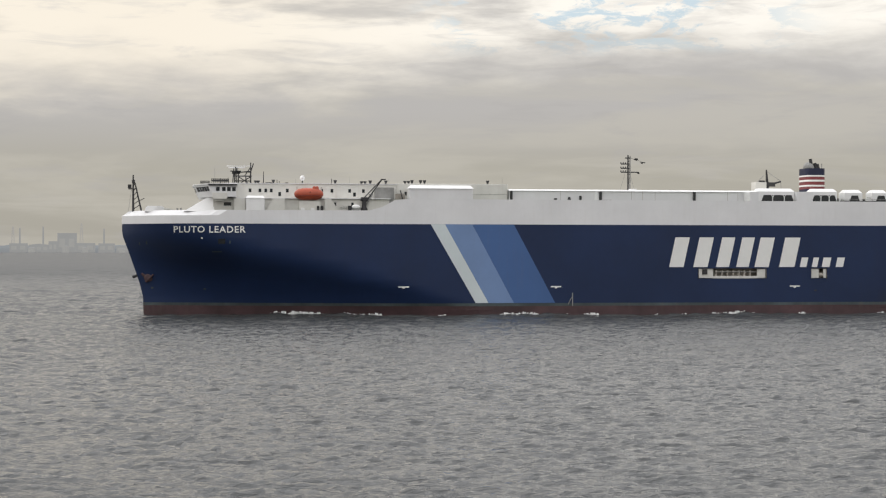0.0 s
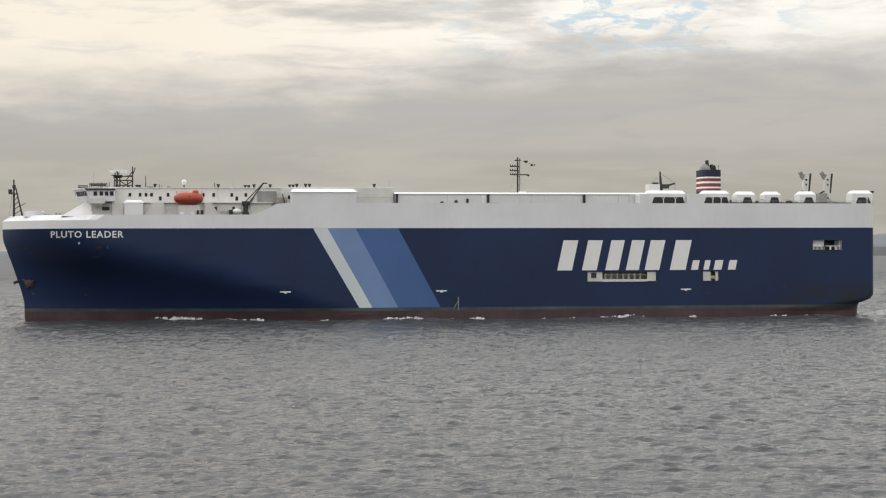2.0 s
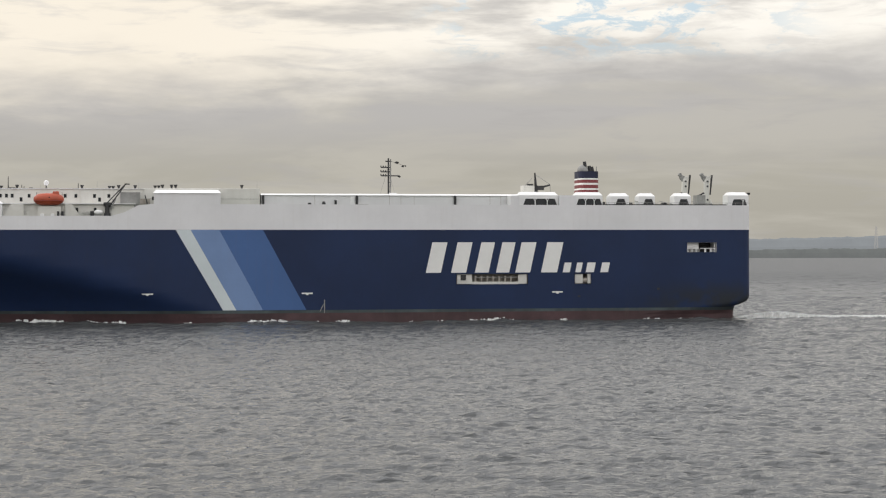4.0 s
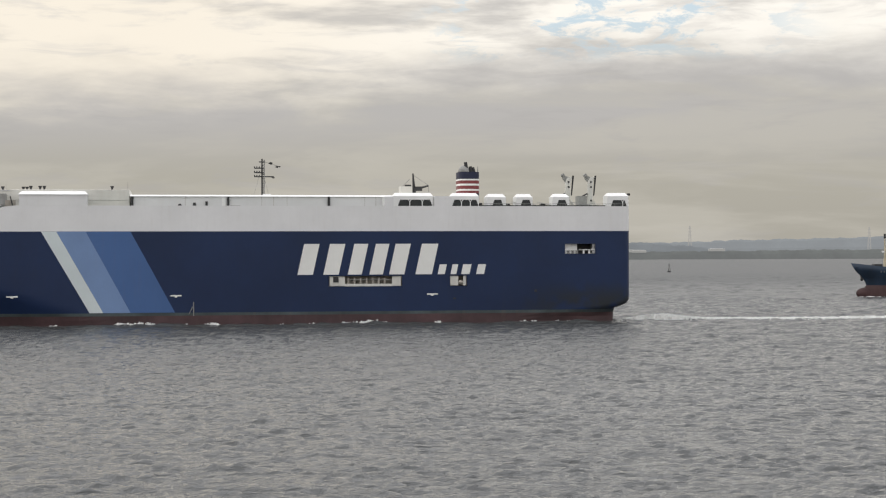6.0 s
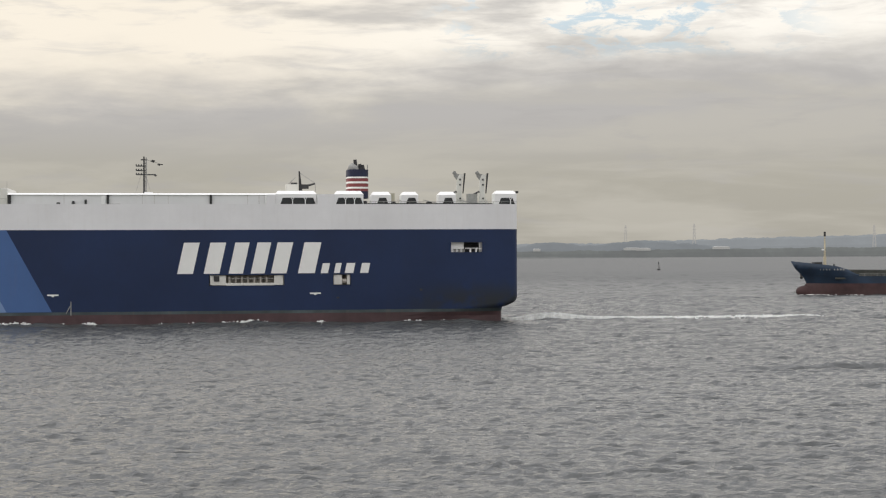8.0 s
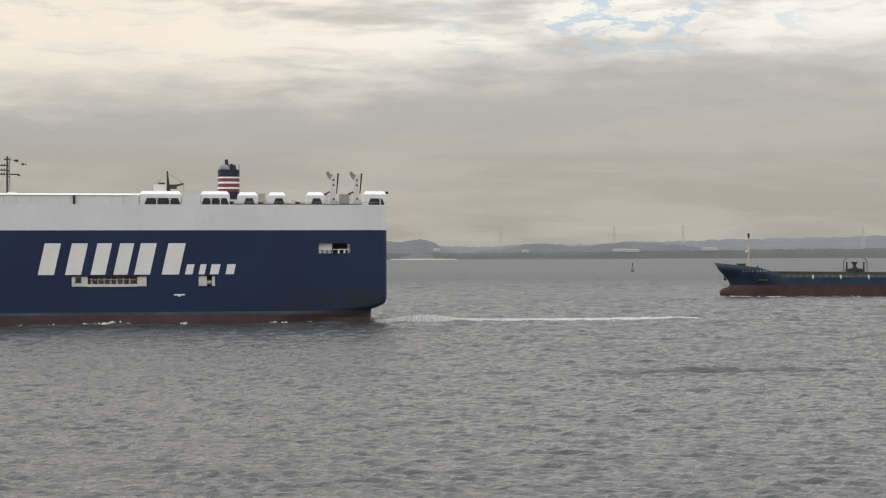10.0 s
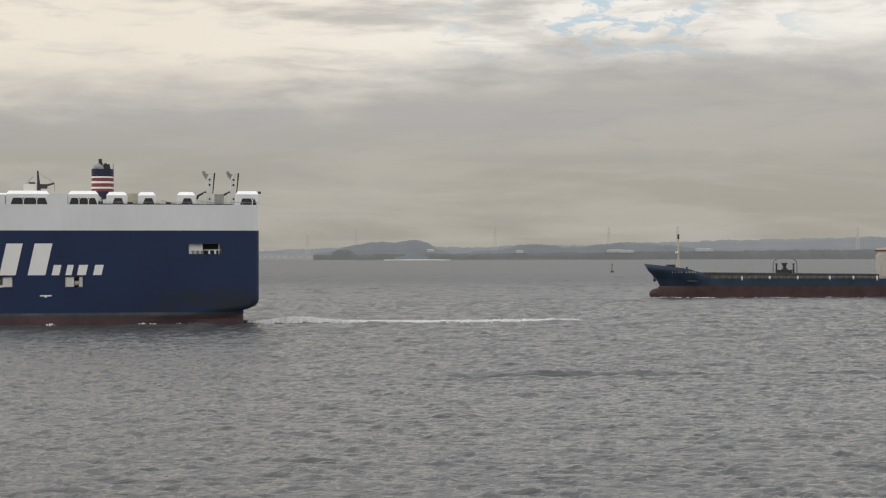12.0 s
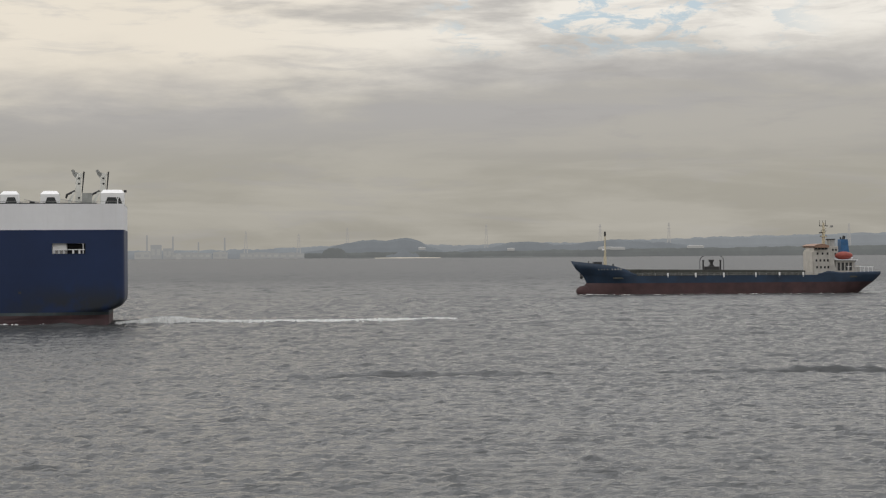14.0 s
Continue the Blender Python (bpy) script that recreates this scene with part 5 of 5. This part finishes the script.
def build_coaster():
    shade_smooth(part("hull", coaster_strip([4.1, 5.2, 6.6], top=lambda s: min(6.6, coaster_sheer(s))), "small_blue", coaster, "faded blue hull side"))
    bm = coaster_strip([-2, 0.4, 2.0, 3.2, 4.1])
    shade_smooth(part("boot_top", bm, "small_red", coaster, "worn dull red bottom paint"))
    # forecastle and poop bulwarks
    for lo, hi, nm in ((0, 22, "forecastle"), (86, 110.2, "poop")):
        bm = B()
        prev = None
        n = 26
        for i in range(n + 1):
            s = lo + (hi - lo) * i / n
            row = []
            for z in (6.6, (6.6 + coaster_sheer(s)) / 2, coaster_sheer(s)):
                x = max(s, lerp_table(z, C_STEM)) if nm == "forecastle" else min(s, coaster_end(z))
                b = coaster_half(x, z)
                row.append((x, b, z))
            vs = [[bm.verts.new((x, -b, z)) for x, b, z in row], [bm.verts.new((x, b, z)) for x, b, z in row]]
            if prev:
                for side in (0, 1):
                    for j in range(2):
                        bm.faces.new((prev[side][j], vs[side][j], vs[side][j + 1], prev[side][j + 1]))
                bm.faces.new((prev[0][2], vs[0][2], vs[1][2], prev[1][2]))
            prev = vs
        if nm == "poop":
            bm.faces.new((prev[0][0], prev[1][0], prev[1][1], prev[0][1]))
            bm.faces.new((prev[0][1], prev[1][1], prev[1][2], prev[0][2]))
        bmesh.ops.remove_doubles(bm, verts=bm.verts[:], dist=0.001)
        shade_smooth(part(nm, bm, "small_blue", coaster, "raised blue " + nm))
    part("bulb", ball(B(), (5.0, 0, 1.3), 3.2, 1.6, 2.0), "small_red", coaster, "dull red bulbous bow")
    anchor = bar(B(), (3.2, -0.9, 7.4), (4.0, -1.1, 5.9), 0.25)
    ball(anchor, (3.6, -1.0, 6.2), 0.6, 0.3, 0.6)
    part("anchor", anchor, "dark", coaster)
    for i in range(8):
        x = 9.0 + i * 0.95 + (0.6 if i > 3 else 0)
        part("name_bar", block(B(), x, x + 0.6, -coaster_half(x, 9.0) - 0.06, -coaster_half(x, 9.0) + 0.2, 8.7, 9.3), "steel", coaster)
    # hatch coaming and covers
    hc = part("hatch_coaming", block(B(), 19, 82, -6.2, 6.2, 5.8, 8.1), "small_green", coaster, "long grey-green hatch coaming")
    for i in range(14):
        x = 20.0 + i * 4.4
        part("hatch_cover", block(B(), x, x + 4.25, -6.0, 6.0, 8.1, 8.85 - 0.012 * i * 4, bev=0.06), "small_green", hc)
    part("deck", block(B(), 14, 100, -7.6, 7.6, 5.6, 6.2), "small_green", coaster)
    for i in range(26):
        x = 24 + i * 2.3
        part("rail_post", bar(B(), (x, -7.8, 6.4), (x, -7.8, 7.6), 0.06, sides=5), "steel", coaster)
    part("guard_rail", bar(B(), (22, -7.8, 7.6), (84, -7.8, 7.3), 0.05, sides=5), "steel", coaster)
    part("guard_rail", bar(B(), (22, -7.8, 7.0), (84, -7.8, 6.9), 0.04, sides=5), "steel", coaster)
    for x in (33.0, 42.8, 52.7, 64.0, 72.4, 80.8):
        part("white_post", block(B(), x - 0.25, x + 0.25, -8.0, -7.6, 6.0, 7.6), "clean", coaster)
    # mid-deck gear
    g = part("gantry_base", block(B(), 47.3, 52.4, -2, 2, 8.5, 9.7, bev=0.15), "dark", coaster, "dark hatch gear amidships")
    part("gear_neck", slab(B(), [(48.9, 9.7), (51.1, 9.7), (50.4, 10.5), (50.4, 11.3), (49.6, 11.3), (49.6, 10.5)], -0.8, 0.8), "dark", g)
    part("gear_head", slab(B(), [(49.5, 11.2), (50.5, 11.2), (50.9, 12.1), (49.1, 12.1)], -1.0, 1.0), "dark", g)
    for s in (46.8, 52.9):
        part("gear_post", bar(B(), (s, -1.5, 8.5), (s, -1.5, 11.9), 0.34, 0.26), "dark", g)
        part("post_cap", bar(B(), (s, -1.5, 11.5), (s, -1.5, 11.95), 0.42, 0.42), "dark", g)
    for s, d in ((45.6, 1.0), (54.1, -1.0)):
        pts = [(s, 8.5), (s, 11.6), (s + d * 0.25, 12.6), (s + d * 0.8, 13.2), (s + d * 1.3, 13.3)]
        bm = B()
        for (x0, z0), (x1, z1) in zip(pts, pts[1:]):
            bar(bm, (x0, -1.5, z0), (x1, -1.5, z1), 0.12, sides=6)
        part("swan_neck", bm, "dark", g)
    # foremast and windlass
    f = part("foremast", bar(B(), (12.2, 0, 9.8), (12.2, 0, 22.0), 0.45, 0.18, 10), "yellow", coaster, "slim ochre foremast")
    part("mast_head", block(B(), 11.9, 12.5, -0.3, 0.3, 20.6, 22.2), "dark", f)
    part("mast_foot", bar(B(), (12.2, 0, 9.8), (12.2, 0, 13.5), 0.6, 0.5, 10), "yellow", f)
    part("lamp", block(B(), 11.2, 12.0, -0.3, 0.3, 15.6, 16.2), "clean", f)
    part("windlass", block(B(), 8.0, 10.8, -2, 2, 10.2, 11.6, bev=0.2), "dark", coaster)
    part("bitt", bar(B(), (14.6, -3, 9.8), (14.6, -3, 10.8), 0.3), "dark", coaster)
    # superstructure
    h = part("deckhouse", block(B(), 83.8, 89.4, -6.4, 6.4, 6.0, 15.4, bev=0.06), "coaster_white", coaster, "off-white rust-streaked accommodation block")
    for z, ss in ((14.0, (85.0, 86.8, 88.6)), (11.6, (84.6, 86.0, 87.4, 88.7)), (9.2, (84.8, 86.2, 87.6, 88.8))):
        for s in ss:
            part("window", block(B(), s - 0.3, s + 0.3, -6.46, -6.3, z - 0.4, z + 0.4), "glass", h)
    part("house_front", slab(B(), [(83.4, 6.0), (83.8, 6.0), (83.8, 14.8), (83.2, 14.8)], -6.0, 6.0), "coaster_white", h)
    part("sloping_plate", slab(B(), [(89.4, 6.2), (92.6, 7.4), (91.2, 9.4), (90.6, 13.0), (89.4, 13.0)], -6.6, -6.4), "coaster_white", h)
    w = part("wheelhouse", block(B(), 84.0, 89.0, -5.6, 5.6, 15.4, 16.3), "coaster_white", coaster, "bridge deck with brown wings")
    part("bridge_wing", slab(B(), [(83.9, 16.1), (88.6, 16.1), (89.0, 16.7), (87, 17.5), (84.8, 17.3), (83.3, 16.7)], -7.8, 7.8), "brown", w, "brown bridge wing canopy")
    for s in (84.7, 85.9, 87.1, 88.3):
        part("window", block(B(), s - 0.48, s + 0.48, -5.68, -5.5, 15.45, 16.1), "glass", w)
    part("upper_house", block(B(), 89.2, 92.8, -4.9, 4.9, 12.9, 16.6, bev=0.06), "coaster_white", w)
    for s, z in ((90.9, 15.3), (92.0, 15.3), (91.8, 13.9)):
        part("window", block(B(), s - 0.28, s + 0.28, -4.97, -4.8, z - 0.35, z + 0.35), "glass", w)
    part("wind_screen", block(B(), 90.6, 92.4, -2, 2, 16.6, 18.9), "steel", w)
    part("screen_top", block(B(), 90.4, 92.6, -2.2, 2.2, 18.9, 19.2), "dark", w)
    m_ = part("mainmast", bar(B(), (89.0, 0, 16.6), (89.0, 0, 25.0), 0.62, 0.36, 10), "yellow", coaster, "ochre mainmast with dark radar arms")
    for z, a in ((20.2, 1.3), (22.0, 1.0), (23.8, 1.6)):
        part("yard", bar(B(), (89 - a, 0, z), (89 + a, 0, z), 0.14), "dark", m_)
    for x in (87.6, 88.8, 89.8):
        part("aerial", bar(B(), (x, 0, 23.8), (x - 0.1, 0, 25.9), 0.12, 0.06), "dark", m_)
    for z in (18.2, 19.0, 19.8, 20.8, 21.6, 22.6):
        part("rung", bar(B(), (88.3, -0.4, z), (89.7, -0.4, z + 0.3), 0.13), "yellow", m_)
    part("mast_platform", block(B(), 88.0, 90.0, -0.9, 0.9, 19.9, 20.1), "yellow", m_)
    part("scanner", block(B(), 87.4, 89.6, -0.2, 0.2, 21.2, 21.6), "dark", m_)
    part("flag", slab(B(), [(91.2, 23.2), (92.6, 23.3), (92.4, 24.0), (91.4, 23.9)], -0.03, 0.03), "steel", m_)
    fn = part("funnel", slab(B(), [(94.6, 11.5), (98.0, 11.5), (97.2, 19.0), (94.6, 19.0)], -1.8, 1.8), "funnel_blue", coaster, "bright blue raked funnel")
    part("exhaust", bar(B(), (96.0, 0, 18.8), (96.4, 0, 20.2), 0.6, 0.5, 10), "dark", fn)
    part("exhaust", bar(B(), (95.1, 0, 18.8), (95.1, 0, 19.8), 0.25), "dark", fn)
    part("rescue_boat", ball(B(), (94.8, -4.6, 13.3), 3.3, 1.3, 1.4, 20, 12), "boat_red", coaster, "dull red lifeboat on the after house")
    a = part("after_house", block(B(), 91.8, 98.6, -5.0, 5.0, 6.8, 11.6), "coaster_white", coaster, "shaded after house under the boat deck")
    part("boat_deck", block(B(), 91.8, 99.5, -6.0, 6.0, 11.6, 11.85), "clean", a)
    # dark panels painted for the shade inside the after house's openings
    for s in (93.0, 94.4, 95.8, 97.2):
        part("opening", block(B(), s - 0.45, s + 0.45, -5.06, -4.9, 8.0, 10.8), "dark", a)
    part("poop_rail", bar(B(), (97, -5.2, 9.4), (107, -4.0, 9.2), 0.08), "clean", coaster)
    for i in range(7):
        x = 97.5 + i * 1.5
        part("rail_post", bar(B(), (x, -5.1 + i * 0.15, 7.4), (x, -5.1 + i * 0.15, 9.3), 0.06, sides=5), "clean", coaster)
    part("stern_crane", bar(B(), (99.8, -2, 8), (99.8, -2, 12.6), 0.3), "clean", coaster)
    part("crane_head", block(B(), 98.8, 101.2, -2.6, -1.4, 10.8, 12.2, bev=0.1), "steel", coaster)
    part("stern_gear", block(B(), 98.4, 102.4, -3, 3, 7.4, 9.8, bev=0.1), "coaster_white", coaster)

    # the after works stand a little further aft
    for ob in coaster.children:
        if ob.name.split(".")[0] in ("deckhouse", "wheelhouse", "mainmast", "after_house", "rescue_boat") or ob.get("label", "") == "bright blue raked funnel":
            ob.location.x = 1.3


build_coaster()


# ---- foam ----
def foam(name, label, runs, seed):
    """Patches of broken foam: x, y, half length, half width, height."""
    rng = random.Random(seed)
    bm = B()
    for x, y, a, b, h in runs:
        n = 9
        ring = []
        c = bm.verts.new((x, y, h))
        for i in range(n):
            t = 2 * math.pi * i / n
            k = rng.uniform(0.55, 1.25)
            ring.append(bm.verts.new((x + a * k * math.cos(t), y + b * k * math.sin(t), -0.12)))
        mid = [bm.verts.new((x + (v.co.x - x) * 0.6, y + (v.co.y - y) * 0.6, h * rng.uniform(0.45, 1.1))) for v in ring]
        for i in range(n):
            j = (i + 1) % n
            bm.faces.new((ring[i], ring[j], mid[j], mid[i]))
            bm.faces.new((mid[i], mid[j], c))
    ob = part(name, bm, "foam")
    return tagged(ob, label, "foam", kind="stuff")


def hull_foam():
    rng = random.Random(3)
    runs = []
    for i in range(2600):
        s = rng.uniform(12, 186)
        w = math.sin(s * 0.13 + 2.2) + 0.8 * math.sin(s * 0.37) + 0.5 * math.sin(s * 0.9) + 1.2 * math.exp(-((s - 40) / 7) ** 2) + rng.uniform(-0.5, 0.5)
        if w > 0.6:
            runs.append((s, hull_side(s, 0.4) - 1.2 - abs(rng.gauss(0, 0.9)), rng.uniform(0.12, 0.6), rng.uniform(0.08, 0.22), 0.25 + rng.random() ** 1.6 * (0.3 + 0.4 * min(1.6, w - 0.6))))
    return foam("hull_wash", "broken white wash along the ship's waterline", runs, 5)


def stern_foam():
    rng = random.Random(8)
    runs = []
    for i in range(5200):
        u = rng.random() ** 1.5
        s = 198 + u * 76
        gate = noise.noise(Vector((s * 0.11, 4.4, 0))) + 0.6 * noise.noise(Vector((s * 0.4, 1.4, 0)))
        if gate < -1.2 + 0.95 * u + rng.uniform(-0.2, 0.2):
            continue
        y = 8 + 1.5 * math.sin(s * 0.12) + rng.gauss(0, 0.8 + u * 1.8)
        lump = 0.34 + 1.1 * math.exp(-((u - 0.15) / 0.09) ** 2)
        runs.append((s, y, rng.uniform(0.08, 0.5), rng.uniform(0.08, 0.25), 0.12 + rng.uniform(0.1, 1.0) * lump))
    return foam("stern_wake", "white churned wake trailing behind the ship", runs, 9)


def coaster_foam():
    rng = random.Random(12)
    runs = []
    for i in range(260):
        s = 3 + 98 * rng.random() ** 1.6
        if noise.noise(Vector((s * 0.16, 2.2, 0))) < -0.12 + rng.uniform(-0.2, 0.2):
            continue
        runs.append((s, -coaster_half(s, 0.3) - rng.uniform(0.0, 1.4), rng.uniform(0.2, 0.8), rng.uniform(0.15, 0.4), rng.uniform(0.05, 0.3)))
    for i in range(40):
        u = rng.random()
        runs.append((100 + u * 16, rng.gauss(0, 1.5), rng.uniform(0.5, 1.5), rng.uniform(0.3, 0.7), rng.uniform(0.15, 0.4)))
    return foam("coaster_wash", "thin white wash along the coaster's waterline", runs, 14)


def swell(name, label, s0, s1, line, height, width, seed):
    """A low wave that runs along with a ship: line(s) gives its crest, height(s) its height."""
    bm = B()
    rows_ = []
    n = int((s1 - s0) / 0.7)
    for i in range(n + 1):
        s = s0 + (s1 - s0) * i / n
        ends = min(1.0, i / 12, (n - i) / 12)
        h = height(s) * ends * (0.8 + 0.5 * noise.noise(Vector((s * 0.35, seed, 0))))
        row = []
        for j in range(13):
            u = (j - 6) / 6
            ripple = 0.09 * noise.noise(Vector((s * 0.9, u * width * 1.2, seed))) + 0.05 * noise.noise(Vector((s * 2.1, u * width * 2.5, seed)))
            row.append(bm.verts.new((s, line(s) + u * width, -0.3 + (h + 0.3 + ripple) * math.cos(u * math.pi / 2) ** 2)))
        rows_.append(row)
    for a, b in zip(rows_, rows_[1:]):
        for j in range(12):
            bm.faces.new((a[j], b[j], b[j + 1], a[j + 1]))
    ob = shade_smooth(part(name, bm, "water"))
    return tagged(ob, label, "wave", kind="stuff")


with_carrier += [hull_foam(), stern_foam(),
                 # wave added so that its near face mirrors the dark hull
                 swell("hull_swell", "added low wave along the ship's side mirroring the dark hull", 6, 197, lambda s: hull_side(s, 0.4) - 3.2 - 0.4 * math.sin(s * 0.11),
                       lambda s: 0.6 + 0.2 * math.sin(s * 0.13 + 2.2) + 0.12 * math.sin(s * 0.41), 3.0, 2.0),
                 swell("wake_swell", "low dark wave running beside the ship's wake", 232, 330, lambda s: 1.2 + 0.03 * (s - 199) + 0.8 * math.sin(s * 0.09),
                       lambda s: max(0.05, 0.22 + 0.26 * math.sin(s * 0.12 + 1.0) + 0.14 * math.sin(s * 0.31)), 3.0, 5.0)]
with_coaster.append(coaster_foam())
motions()
